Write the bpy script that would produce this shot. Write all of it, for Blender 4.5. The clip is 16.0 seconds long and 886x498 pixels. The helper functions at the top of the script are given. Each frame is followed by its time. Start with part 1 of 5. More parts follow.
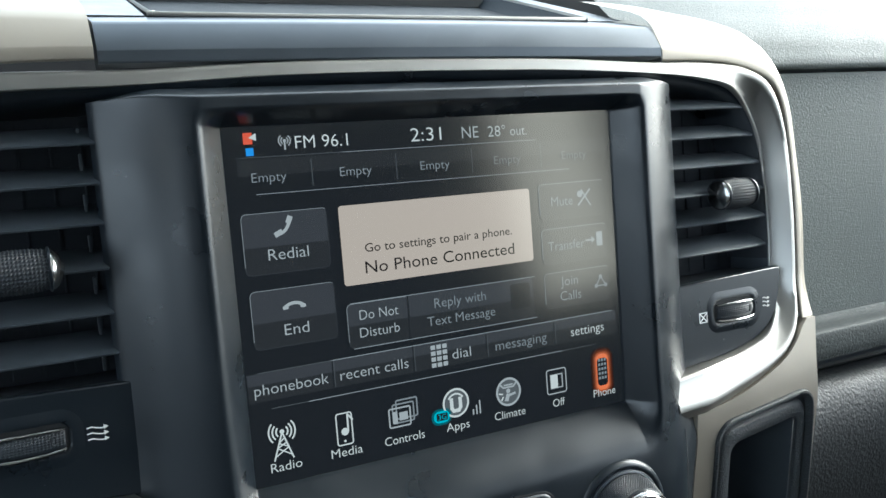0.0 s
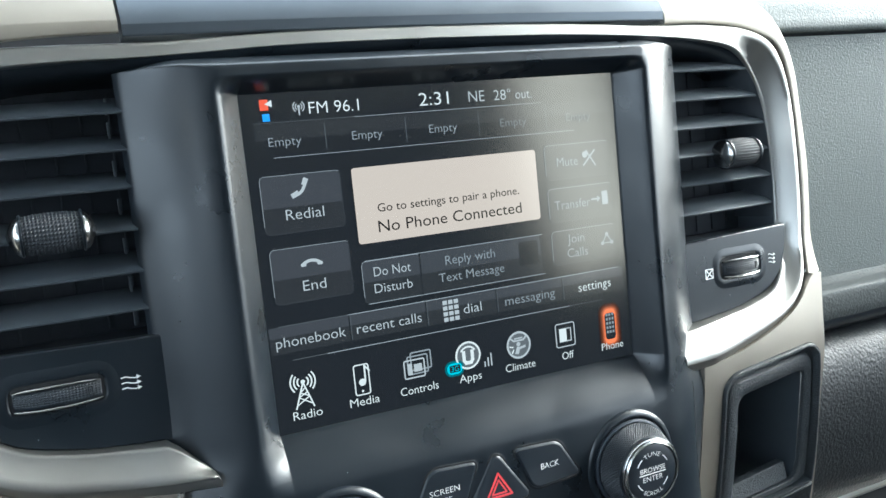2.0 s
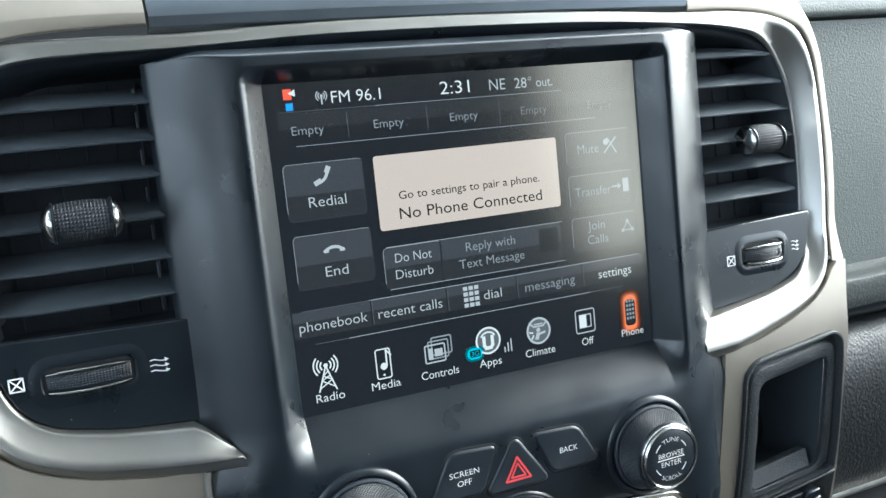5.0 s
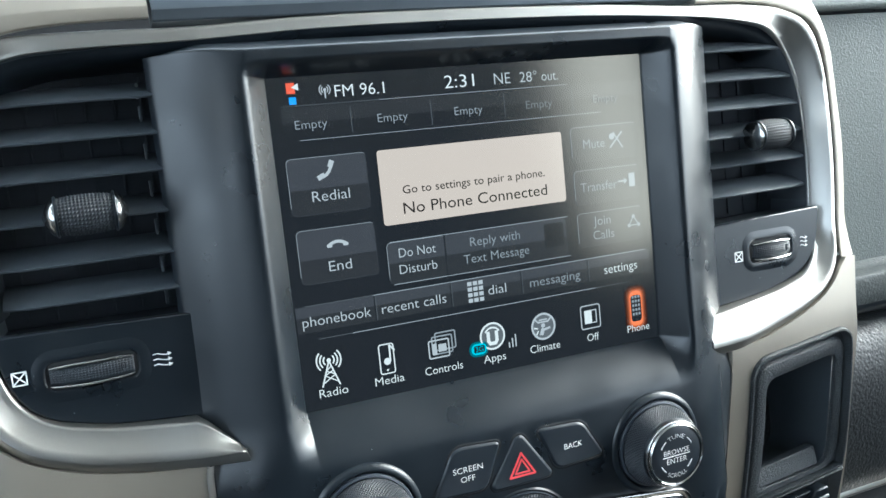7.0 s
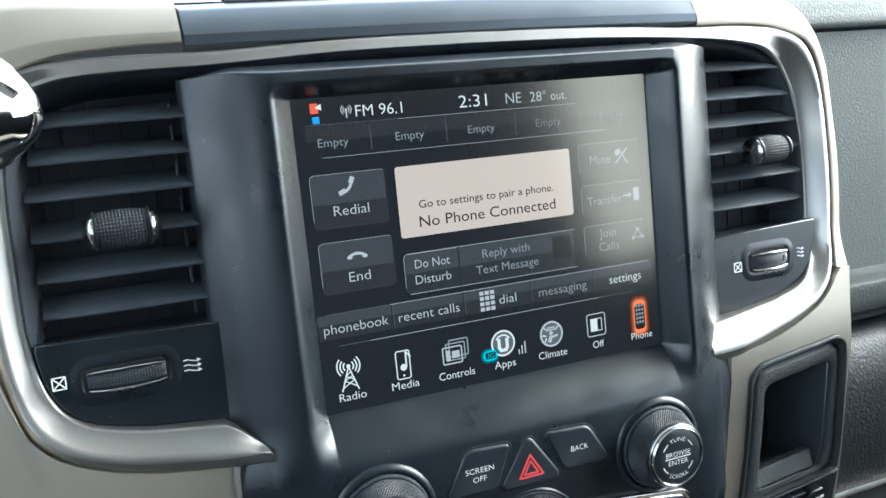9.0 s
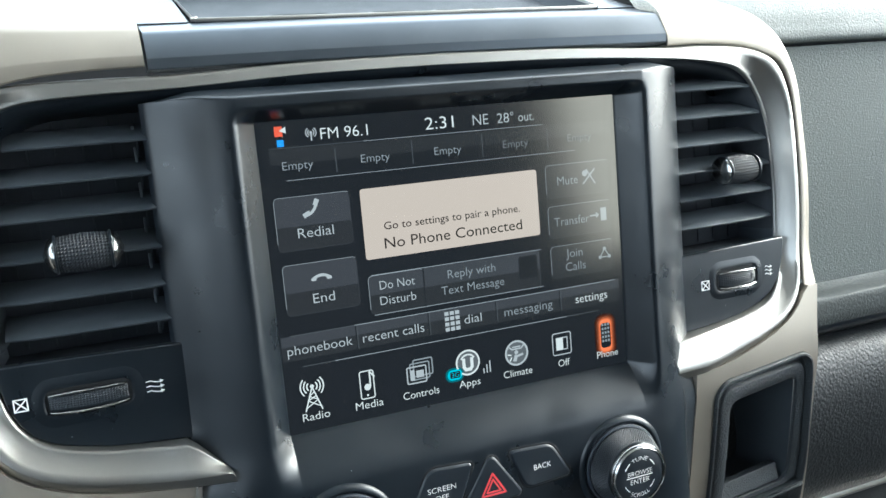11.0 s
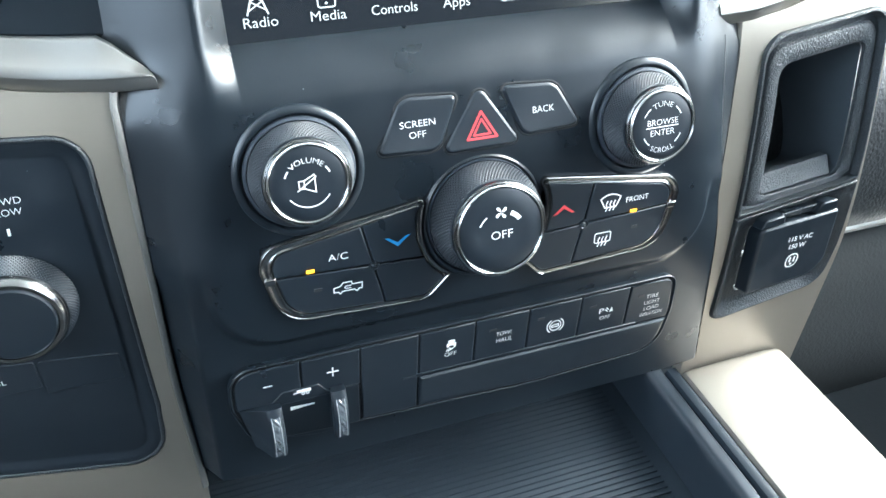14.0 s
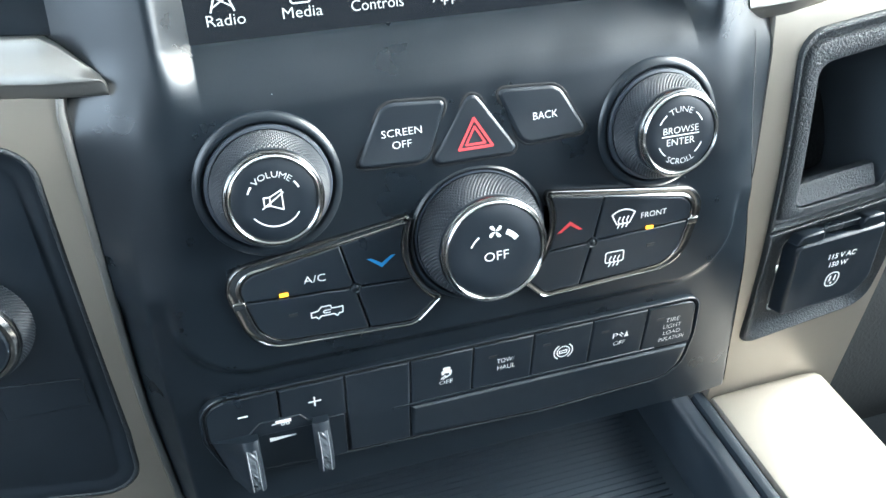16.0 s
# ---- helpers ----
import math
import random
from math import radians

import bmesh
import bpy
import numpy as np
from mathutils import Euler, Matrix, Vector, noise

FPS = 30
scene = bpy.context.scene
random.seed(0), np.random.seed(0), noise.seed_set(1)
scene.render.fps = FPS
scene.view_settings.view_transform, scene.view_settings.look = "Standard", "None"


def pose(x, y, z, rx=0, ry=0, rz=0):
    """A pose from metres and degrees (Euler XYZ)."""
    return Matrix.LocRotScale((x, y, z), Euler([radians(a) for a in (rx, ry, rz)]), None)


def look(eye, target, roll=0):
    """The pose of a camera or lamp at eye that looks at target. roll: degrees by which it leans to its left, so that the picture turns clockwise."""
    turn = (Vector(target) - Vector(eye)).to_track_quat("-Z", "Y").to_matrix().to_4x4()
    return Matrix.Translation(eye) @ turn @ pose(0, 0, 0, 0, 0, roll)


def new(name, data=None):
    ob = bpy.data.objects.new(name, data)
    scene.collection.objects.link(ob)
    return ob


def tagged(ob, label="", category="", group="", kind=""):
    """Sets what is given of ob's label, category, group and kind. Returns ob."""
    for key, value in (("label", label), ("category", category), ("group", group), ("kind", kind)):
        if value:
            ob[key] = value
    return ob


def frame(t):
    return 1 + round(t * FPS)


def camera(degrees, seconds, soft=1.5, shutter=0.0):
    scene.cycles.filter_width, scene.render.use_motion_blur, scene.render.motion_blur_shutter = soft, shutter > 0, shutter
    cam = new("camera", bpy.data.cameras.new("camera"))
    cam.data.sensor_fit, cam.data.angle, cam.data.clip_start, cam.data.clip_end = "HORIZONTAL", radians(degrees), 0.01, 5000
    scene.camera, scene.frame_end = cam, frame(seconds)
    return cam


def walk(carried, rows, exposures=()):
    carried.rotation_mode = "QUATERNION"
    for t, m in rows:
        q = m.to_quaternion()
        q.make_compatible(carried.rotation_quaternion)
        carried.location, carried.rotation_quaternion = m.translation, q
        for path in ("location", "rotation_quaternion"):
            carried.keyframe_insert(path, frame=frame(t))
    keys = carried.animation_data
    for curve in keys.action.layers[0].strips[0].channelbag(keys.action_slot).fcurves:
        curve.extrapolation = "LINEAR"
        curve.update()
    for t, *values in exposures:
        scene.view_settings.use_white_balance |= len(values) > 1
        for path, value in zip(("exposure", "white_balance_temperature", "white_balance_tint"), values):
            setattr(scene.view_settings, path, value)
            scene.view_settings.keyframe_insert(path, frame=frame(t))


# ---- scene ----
# The stack frame: x to the passenger side, y into the dashboard, z up along the screen; millimetres, origin at the screen's middle.
TILT = 19.0
STK = pose(0, 0, 0.75, -TILT, 0, 0)

cam = camera(55.36, 16.0, soft=1.5, shutter=0.0)
PATH = [
    (0, (-0.1520, -0.2993, 0.0441), (0.2958, 0.5902, -0.0472), -4.49),
    (0.5, (-0.1497, -0.2948, 0.0396), (0.2925, 0.5971, -0.0556), -4.57),
    (1, (-0.1492, -0.3080, 0.0319), (0.2845, 0.5873, -0.0701), -4.94),
    (1.5, (-0.1469, -0.3138, 0.0362), (0.2785, 0.5849, -0.0704), -5.58),
    (2, (-0.1539, -0.3173, 0.0347), (0.2625, 0.5856, -0.0721), -5.81),
    (2.5, (-0.1551, -0.3152, 0.0310), (0.2541, 0.5909, -0.0765), -5.87),
    (3, (-0.1555, -0.3153, 0.0297), (0.2474, 0.5934, -0.0790), -5.83),
    (3.5, (-0.1550, -0.3218, 0.0354), (0.2426, 0.5890, -0.0759), -5.83),
    (4, (-0.1543, -0.3249, 0.0382), (0.2384, 0.5876, -0.0763), -5.85),
    (4.5, (-0.1532, -0.3238, 0.0370), (0.2338, 0.5905, -0.0824), -5.88),
    (7, (-0.1491, -0.3230, 0.0352), (0.2201, 0.5978, -0.0905), -5.86),
    (7.5, (-0.1484, -0.3253, 0.0374), (0.2203, 0.5955, -0.0894), -5.80),
    (8, (-0.1486, -0.3257, 0.0372), (0.2194, 0.5955, -0.0889), -5.79),
    (8.5, (-0.1518, -0.3258, 0.0388), (0.2174, 0.5950, -0.0865), -5.78),
    (9, (-0.1609, -0.3365, 0.0430), (0.2095, 0.5838, -0.0829), -5.65),
    (9.2, (-0.1578, -0.3411, 0.0476), (0.2135, 0.5783, -0.0819), -5.56),
    (11.3, (-0.1454, -0.3420, 0.0587), (0.2252, 0.5751, -0.0876), -4.85),
    (11.5, (-0.1438, -0.3416, 0.0545), (0.2201, 0.5785, -0.0907), -4.96),
    (12, (-0.1415, -0.3364, 0.0290), (0.2163, 0.5826, -0.1364), -5.29),
    (12.5, (-0.1489, -0.3367, 0.0073), (0.2017, 0.5801, -0.1840), -5.38),
    (12.8, (-0.1414, -0.3344, -0.0095), (0.1912, 0.5792, -0.2435), -5.27),
    (13, (-0.1371, -0.3280, -0.0181), (0.1916, 0.5780, -0.2849), -5.13),
    (13.2, (-0.1353, -0.3235, -0.0240), (0.1835, 0.5783, -0.3155), -5.04),
    (13.5, (-0.1325, -0.3209, -0.0299), (0.1740, 0.5774, -0.3446), -4.94),
    (14, (-0.1139, -0.3024, -0.0406), (0.1818, 0.5930, -0.3736), -4.84),
    (14.5, (-0.0890, -0.2846, -0.0455), (0.1924, 0.6113, -0.3893), -4.85),
    (15, (-0.0836, -0.2787, -0.0414), (0.1835, 0.6212, -0.3862), -4.99),
    (15.5, (-0.0799, -0.2796, -0.0421), (0.1747, 0.6259, -0.3814), -5.24),
    (16, (-0.0851, -0.2772, -0.0436), (0.1596, 0.6323, -0.3798), -5.41),
]
EXPOSE = [(0.0, 2.7, 5580, -3.0), (1.0, 3.1, 5510, -3.0), (2.5, 3.26, 5490, -3.0), (8.0, 3.24, 5420, -3.0), (11.5, 3.15, 5600, -3.0), (11.9, 3.2, 5520, -3.0), (12.5, 3.88, 5460, -3.0), (13.5, 4.35, 5330, -3.0), (16.0, 4.3, 5450, -3.0)]
walk(cam, [(t, STK @ look(eye, target, roll)) for t, eye, target, roll in PATH], exposures=EXPOSE)

# ---- light ----
world = bpy.data.worlds.new("world")
scene.world = world
world.use_nodes = True
wn = world.node_tree.nodes
sky = wn.new("ShaderNodeTexSky")
sky.sky_type, sky.sun_disc = "NISHITA", False
sky.sun_elevation, sky.sun_rotation = radians(32), radians(85)
sky.air_density, sky.dust_density, sky.ozone_density = 0.35, 6.0, 0.2
wn["Background"].inputs["Strength"].default_value = 0.15
# thin cloud evens out the clear sky
cloud = wn.new("ShaderNodeMix")
cloud.data_type = "RGBA"
cloud.inputs[0].default_value = 0.5
cloud.inputs[7].default_value = (6.3, 6.2, 6.1, 1)
world.node_tree.links.new(sky.outputs["Color"], cloud.inputs[6])
world.node_tree.links.new(cloud.outputs[2], wn["Background"].inputs["Color"])
sun_data = bpy.data.lights.new("sun", "SUN")
sun_data.energy, sun_data.angle, sun_data.color = 0.4, radians(30), (1.0, 0.96, 0.90)
sun = new("sun", sun_data)
sun.matrix_world = look((5.0, 0.4, 3.5), (0, 0, 0.75))


# ---- materials ----
def material(name, base, rough=0.5, metal=0.0, grain=0.0, grain_size=0.0006, vary=0.12, vary_size=0.02, spec=0.5, coat=0.0,
             emit=None, power=0.0, cell=0.0, cell_size=0.002, brushed=False, spread=0.0, dust=0.0):
    m = bpy.data.materials.new(name)
    m.use_nodes = True
    nt = m.node_tree
    bsdf = nt.nodes["Principled BSDF"]
    co = nt.nodes.new("ShaderNodeTexCoord")
    bsdf.inputs["Metallic"].default_value = metal
    bsdf.inputs["Specular IOR Level"].default_value = spec
    bsdf.inputs["Coat Weight"].default_value = coat
    bsdf.inputs["Coat Roughness"].default_value = 0.12
    if emit:
        bsdf.inputs["Emission Color"].default_value = (*emit, 1)
        bsdf.inputs["Emission Strength"].default_value = power
    # two scales of variation: broad handling marks and fine grain
    broad = nt.nodes.new("ShaderNodeTexNoise")
    broad.inputs["Scale"].default_value, broad.inputs["Detail"].default_value = 1 / vary_size, 5
    fine = nt.nodes.new("ShaderNodeTexNoise")
    fine.inputs["Scale"].default_value, fine.inputs["Detail"].default_value = 1 / grain_size, 2
    src = co.outputs["Object"]
    if brushed:
        mp = nt.nodes.new("ShaderNodeMapping")
        mp.inputs["Scale"].default_value = (0.04, 1, 1)
        nt.links.new(src, mp.inputs["Vector"])
        nt.links.new(mp.outputs["Vector"], fine.inputs["Vector"])
    else:
        nt.links.new(src, fine.inputs["Vector"])
    nt.links.new(src, broad.inputs["Vector"])
    mix = nt.nodes.new("ShaderNodeMix")
    mix.data_type = "RGBA"
    mix.inputs[6].default_value = (*[max(0, c * (1 - vary)) for c in base], 1)
    mix.inputs[7].default_value = (*[min(1, c * (1 + vary)) for c in base], 1)
    nt.links.new(broad.outputs["Fac"], mix.inputs[0])
    colour = mix.outputs[2]
    if dust:
        # sparse pale dust specks of uneven size
        vor = nt.nodes.new("ShaderNodeTexVoronoi")
        vor.inputs["Scale"].default_value = 1 / 0.009
        speck = nt.nodes.new("ShaderNodeMath")
        speck.operation = "MULTIPLY_ADD"
        sep = nt.nodes.new("ShaderNodeSeparateColor")
        nt.links.new(co.outputs["Object"], vor.inputs["Vector"])
        nt.links.new(vor.outputs["Color"], sep.inputs["Color"])
        nt.links.new(sep.outputs["Red"], speck.inputs[0])
        speck.inputs[1].default_value, speck.inputs[2].default_value = 0.034, -0.006
        less = nt.nodes.new("ShaderNodeMath")
        less.operation = "LESS_THAN"
        nt.links.new(vor.outputs["Distance"], less.inputs[0])
        nt.links.new(speck.outputs[0], less.inputs[1])
        weight = nt.nodes.new("ShaderNodeMath")
        weight.operation = "MULTIPLY"
        nt.links.new(less.outputs[0], weight.inputs[0])
        weight.inputs[1].default_value = dust
        over = nt.nodes.new("ShaderNodeMix")
        over.data_type = "RGBA"
        nt.links.new(weight.outputs[0], over.inputs[0])
        nt.links.new(colour, over.inputs[6])
        over.inputs[7].default_value = (0.45, 0.46, 0.46, 1)
        colour = over.outputs[2]
    nt.links.new(colour, bsdf.inputs["Base Color"])
    rr = nt.nodes.new("ShaderNodeMapRange")
    rr.inputs["From Min"].default_value, rr.inputs["From Max"].default_value = 0.3, 0.7
    rr.inputs["To Min"].default_value, rr.inputs["To Max"].default_value = max(0.02, rough - 0.05 - spread), min(1, rough + 0.05 + spread)
    nt.links.new(broad.outputs["Fac"], rr.inputs["Value"])
    nt.links.new(rr.outputs["Result"], bsdf.inputs["Roughness"])
    if grain or cell:
        bump = nt.nodes.new("ShaderNodeBump")
        bump.inputs["Distance"].default_value = 0.0003
        height = fine.outputs["Fac"]
        bump.inputs["Strength"].default_value = grain or cell
        if cell:
            vor = nt.nodes.new("ShaderNodeTexVoronoi")
            vor.feature = "SMOOTH_F1"
            vor.inputs["Scale"].default_value = 1 / cell_size
            warp = nt.nodes.new("ShaderNodeMix")
            warp.data_type = "VECTOR"
            warp.inputs[0].default_value = 0.0015
            nt.links.new(src, warp.inputs[4])
            nt.links.new(fine.outputs["Color"], warp.inputs[5])
            nt.links.new(warp.outputs[1], vor.inputs["Vector"])
            height = vor.outputs["Distance"]
            bump.inputs["Strength"].default_value = cell
            bump.inputs["Distance"].default_value = 0.0006
        nt.links.new(height, bump.inputs["Height"])
        nt.links.new(bump.outputs["Normal"], bsdf.inputs["Normal"])
    return m


BLACK = material("black_satin_plastic", (0.0085, 0.0122, 0.0168), 0.33, grain=0.10, grain_size=0.0004, vary=0.25, spread=0.03, spec=0.5, dust=0.5)
BUTTON = material("black_button_plastic", (0.0115, 0.016, 0.022), 0.40, grain=0.06, grain_size=0.0004, vary=0.2, spread=0.08, dust=0.35)
RUBBER = material("black_soft_rubber", (0.009, 0.014, 0.020), 0.62, grain=0.35, grain_size=0.0005, vary=0.25, spec=0.28)
GRAINED = material("black_grained_plastic", (0.028, 0.033, 0.038), 0.45, cell=0.8, cell_size=0.0008, vary=0.25)
# vent and duct blacks are lifted: lens haze is put into their colour
VENTMAT = material("hazed_black_vent_plastic", (0.048, 0.057, 0.067), 0.46, grain=0.12, grain_size=0.0006, vary=0.2, dust=0.4)
DARKHOLE = material("hazed_matt_black_duct", (0.030, 0.036, 0.044), 0.8, vary=0.3)
KNURL = material("black_knurled_plastic", (0.016, 0.019, 0.024), 0.52, grain=0.06, grain_size=0.0004, vary=0.2, spec=0.4)
# near-black that puts the shade of gaps and recesses into the colour
GAP = material("painted_gap_shade", (0.005, 0.006, 0.008), 0.8, vary=0.2)
SILVER = material("champagne_satin_paint", (0.315, 0.284, 0.24), 0.45, metal=0.6, grain=0.04, grain_size=0.00025, vary=0.05)
SATIN = material("satin_silver_plating", (0.38, 0.37, 0.347), 0.42, metal=0.95, grain=0.03, grain_size=0.00025, vary=0.04, vary_size=0.05)
GUNMETAL = material("gunmetal_satin_paint", (0.075, 0.088, 0.105), 0.36, metal=0.6, grain=0.06, grain_size=0.0003, vary=0.08)
SKIRT = material("blue_grey_satin_paint", (0.028, 0.034, 0.045), 0.42, metal=0.0, grain=0.05, grain_size=0.0003, vary=0.06)
CHROME = material("bright_chrome", (0.44, 0.437, 0.43), 0.2, metal=1.0, vary=0.04)
POLISHED = material("polished_chrome", (0.46, 0.457, 0.45), 0.08, metal=1.0, vary=0.04)
# chrome copy with a darker base, which dims the highlights on frames and tabs
DARKCHROME = material("dimmed_chrome", (0.30, 0.295, 0.29), 0.22, metal=1.0, vary=0.08)
DASH = material("grey_grained_dash_skin", (0.115, 0.127, 0.124), 0.6, cell=0.55, cell_size=0.0011, vary=0.08, spec=0.25)
DASHLOW = material("dark_grey_grained_dash_skin", (0.060, 0.066, 0.066), 0.6, cell=0.6, cell_size=0.0017, vary=0.08, spec=0.2)
LEATHER = material("dark_pebbled_skin", (0.015, 0.017, 0.019), 0.5, cell=0.8, cell_size=0.0018, vary=0.15, spec=0.32)
CARPET = material("dark_grey_carpet", (0.019, 0.021, 0.022), 0.95, grain=1.0, grain_size=0.002, vary=0.5, vary_size=0.006)
PRINT = material("white_print", (0.86, 0.86, 0.84), 0.5, vary=0.05)
REDPRINT = material("red_print", (0.62, 0.06, 0.07), 0.45, vary=0.08)
BLUEPRINT = material("blue_print", (0.05, 0.25, 0.55), 0.45, vary=0.08)
AMBER = material("amber_indicator", (0.5, 0.25, 0.02), 0.4, emit=(1.0, 0.36, 0.01), power=0.22)
UNLIT = material("unlit_indicator", (0.03, 0.03, 0.03), 0.3, vary=0.1)
CLEAR = material("clear_acrylic_edge", (0.34, 0.35, 0.36), 0.08, vary=0.3, vary_size=0.003, spec=1.0)
LENS = material("clear_acrylic_lens", (0.085, 0.094, 0.104), 0.06, coat=1.0, vary=0.1, spec=1.0)
GROUND = material("trodden_snow", (0.84, 0.84, 0.83), 0.8, grain=0.8, grain_size=0.02, vary=0.1, vary_size=0.6)
LINING = material("grey_headlining", (0.30, 0.30, 0.29), 0.9, grain=0.4, grain_size=0.002, vary=0.08)
DOORSKIN = material("dark_grey_door_trim", (0.028, 0.028, 0.029), 0.6, grain=0.3, grain_size=0.001, vary=0.1)


def lcd(name, colour, power):
    m = material(name, (0.004, 0.004, 0.005), 0.15, emit=colour, power=power * 0.155, vary=0.0, spec=1.0, spread=-0.05)
    glass = m.node_tree.nodes["Principled BSDF"]
    glass.inputs["IOR"].default_value = 1.52
    # warm tint colours the reflection, standing in for tan surroundings not built
    glass.inputs["Specular Tint"].default_value = (1.0, 0.88, 0.68, 1)
    return m


LCD_BACK = lcd("display_black", (0.020, 0.024, 0.030), 0.46)
LCD_TILE = lcd("display_dark_tile", (0.032, 0.034, 0.038), 0.65)
LCD_TILE_TOP = lcd("display_tile_sheen", (0.058, 0.06, 0.068), 0.7)
LCD_LINE = lcd("display_grey_line", (0.30, 0.31, 0.32), 0.8)
LCD_FAINT = lcd("display_faint_line", (0.10, 0.105, 0.11), 0.8)
LCD_WHITE = lcd("display_white", (0.68, 0.67, 0.64), 0.85)
LCD_SUB = lcd("display_subdued_text", (0.18, 0.185, 0.19), 0.8)
LCD_SOFT = lcd("display_soft_white", (0.46, 0.46, 0.46), 0.8)
LCD_GREY = lcd("display_grey_text", (0.27, 0.28, 0.29), 0.8)
LCD_DIM = lcd("display_dim_text", (0.12, 0.125, 0.13), 0.8)
LCD_CARD = lcd("display_pale_card", (0.60, 0.475, 0.395), 0.82)
LCD_CARD_INK = lcd("display_card_ink", (0.02, 0.018, 0.016), 0.5)
LCD_RED = lcd("display_red", (0.75, 0.10, 0.05), 0.9)
LCD_BLUE = lcd("display_blue", (0.05, 0.30, 0.75), 0.9)
LCD_CYAN_HALO = lcd("display_cyan_halo", (0.01, 0.12, 0.14), 0.8)
LCD_SHADE = lcd("display_shaded_line", (0.045, 0.047, 0.052), 0.8)
LCD_CYAN = lcd("display_cyan", (0.03, 0.50, 0.60), 0.8)
LCD_GLOW = [lcd("display_orange_glow", (0.85 * q, 0.19 * q, 0.07 * q), 0.9) for q in (0.03, 0.08, 0.17, 0.34, 0.62, 1.0)]


# ---- builders ----
ORIGIN = {}


class Geo:
    """Vertices in stack millimetres, and faces."""

    def __init__(self):
        self.v, self.f = [], []

    def ring(self, pts):
        start = len(self.v)
        self.v.extend(pts)
        return list(range(start, start + len(pts)))

    def bridge(self, a, b, closed=True):
        n = len(a)
        for i in range(n if closed else n - 1):
            j = (i + 1) % n
            self.f.append((a[i], a[j], b[j], b[i]))

    def cap(self, a):
        self.f.append(tuple(a))


def thing(name, at, label, category, group="", kind="", frame_m=STK):
    ob = new(name)
    ob.empty_display_size = 0.01
    ob.matrix_world = frame_m @ Matrix.Translation(Vector(at) / 1000)
    ORIGIN[ob.name] = Vector(at)
    return tagged(ob, label, category, group, kind)


def part(name, geo, mat, parent, label="", sharp=38, smooth=True):
    o = ORIGIN[parent.name]
    me = bpy.data.meshes.new(name)
    me.from_pydata([tuple((Vector(p) - o) / 1000) for p in geo.v], [], geo.f)
    bm = bmesh.new()
    bm.from_mesh(me)
    bmesh.ops.recalc_face_normals(bm, faces=bm.faces)
    bm.to_mesh(me)
    bm.free()
    me.polygons.foreach_set("use_smooth", [smooth] * len(me.polygons))
    if smooth:
        me.set_sharp_from_angle(angle=radians(sharp))
    me.materials.append(mat)
    ob = new(name, me)
    ob.parent = parent
    ORIGIN[ob.name] = o
    return tagged(ob, label)


def const(y):
    return y if callable(y) else (lambda x, z: y)


def rounded(pts, r, n=5):
    """A polygon with filleted corners; r is one radius or one for each corner."""
    out, k = [], len(pts)
    rs = r if isinstance(r, (list, tuple)) else [r] * k
    for i in range(k):
        p, a, b = Vector(pts[i]), Vector(pts[i - 1]), Vector(pts[(i + 1) % k])
        u, w = (a - p), (b - p)
        half = u.angle(w) / 2
        if rs[i] <= 0 or half > 1.5:
            out.append(tuple(p))
            continue
        d = min(rs[i] / math.tan(half), 0.49 * u.length, 0.49 * w.length)
        rad = d * math.tan(half)
        c = p + (u.normalized() + w.normalized()).normalized() * (rad / math.sin(half))
        s, e = p + u.normalized() * d - c, p + w.normalized() * d - c
        a0, a1 = math.atan2(s.y, s.x), math.atan2(e.y, e.x)
        da = (a1 - a0 + math.pi) % (2 * math.pi) - math.pi
        out += [(c.x + rad * math.cos(a0 + da * t / n), c.y + rad * math.sin(a0 + da * t / n)) for t in range(n + 1)]
    return out


def rect(x0, z0, x1, z1):
    return [(x0, z0), (x1, z0), (x1, z1), (x0, z1)]


def area2(p):
    return sum(p[i - 1][0] * p[i][1] - p[i][0] * p[i - 1][1] for i in range(len(p)))


def inset(p, d):
    """The polygon moved inwards by d."""
    s = 1 if area2(p) > 0 else -1
    out, n = [], len(p)
    for i in range(n):
        a, b, c = Vector(p[i - 1]), Vector(p[i]), Vector(p[(i + 1) % n])
        e1, e2 = (b - a), (c - b)
        if e1.length < 1e-6 or e2.length < 1e-6:
            e1 = e2 = (c - a)
        n1, n2 = Vector((-e1.y, e1.x)).normalized() * s, Vector((-e2.y, e2.x)).normalized() * s
        m = n1 + n2
        m = m / max(0.35, m.dot(m) / 2) if m.length > 1e-6 else n1
        out.append((b.x + m.x * d, b.y + m.y * d))
    return out


def plate(poly, y, depth, bevel=0.6, geo=None, dish=0.0):
    """A slab with its outline in x and z, its front at y, going depth inwards, with a rounded front edge."""
    g, f = geo or Geo(), const(y)
    back = g.ring([(x, f(x, z) + depth, z) for x, z in poly])
    g.cap(back)
    last = back
    for k in range(4):
        a = math.pi / 2 * k / 3
        ins = inset(poly, bevel * (1 - math.cos(a)))
        now = g.ring([(q[0], f(*p) + bevel * (1 - math.sin(a)), q[1]) for p, q in zip(poly, ins)])
        g.bridge(last, now)
        last = now
    if dish:
        ins = inset(poly, bevel + 1.6)
        now = g.ring([(q[0], f(*p) + dish, q[1]) for p, q in zip(poly, ins)])
        g.bridge(last, now)
        last = now
    g.cap(g.ring([g.v[i] for i in last]))
    return g


def shrink(poly, width):
    """The polygon moved inwards by a width that depends on the place."""
    one = inset(poly, 1.0)
    return [(p[0] + (q[0] - p[0]) * width(*p), p[1] + (q[1] - p[1]) * width(*p)) for p, q in zip(poly, one)]


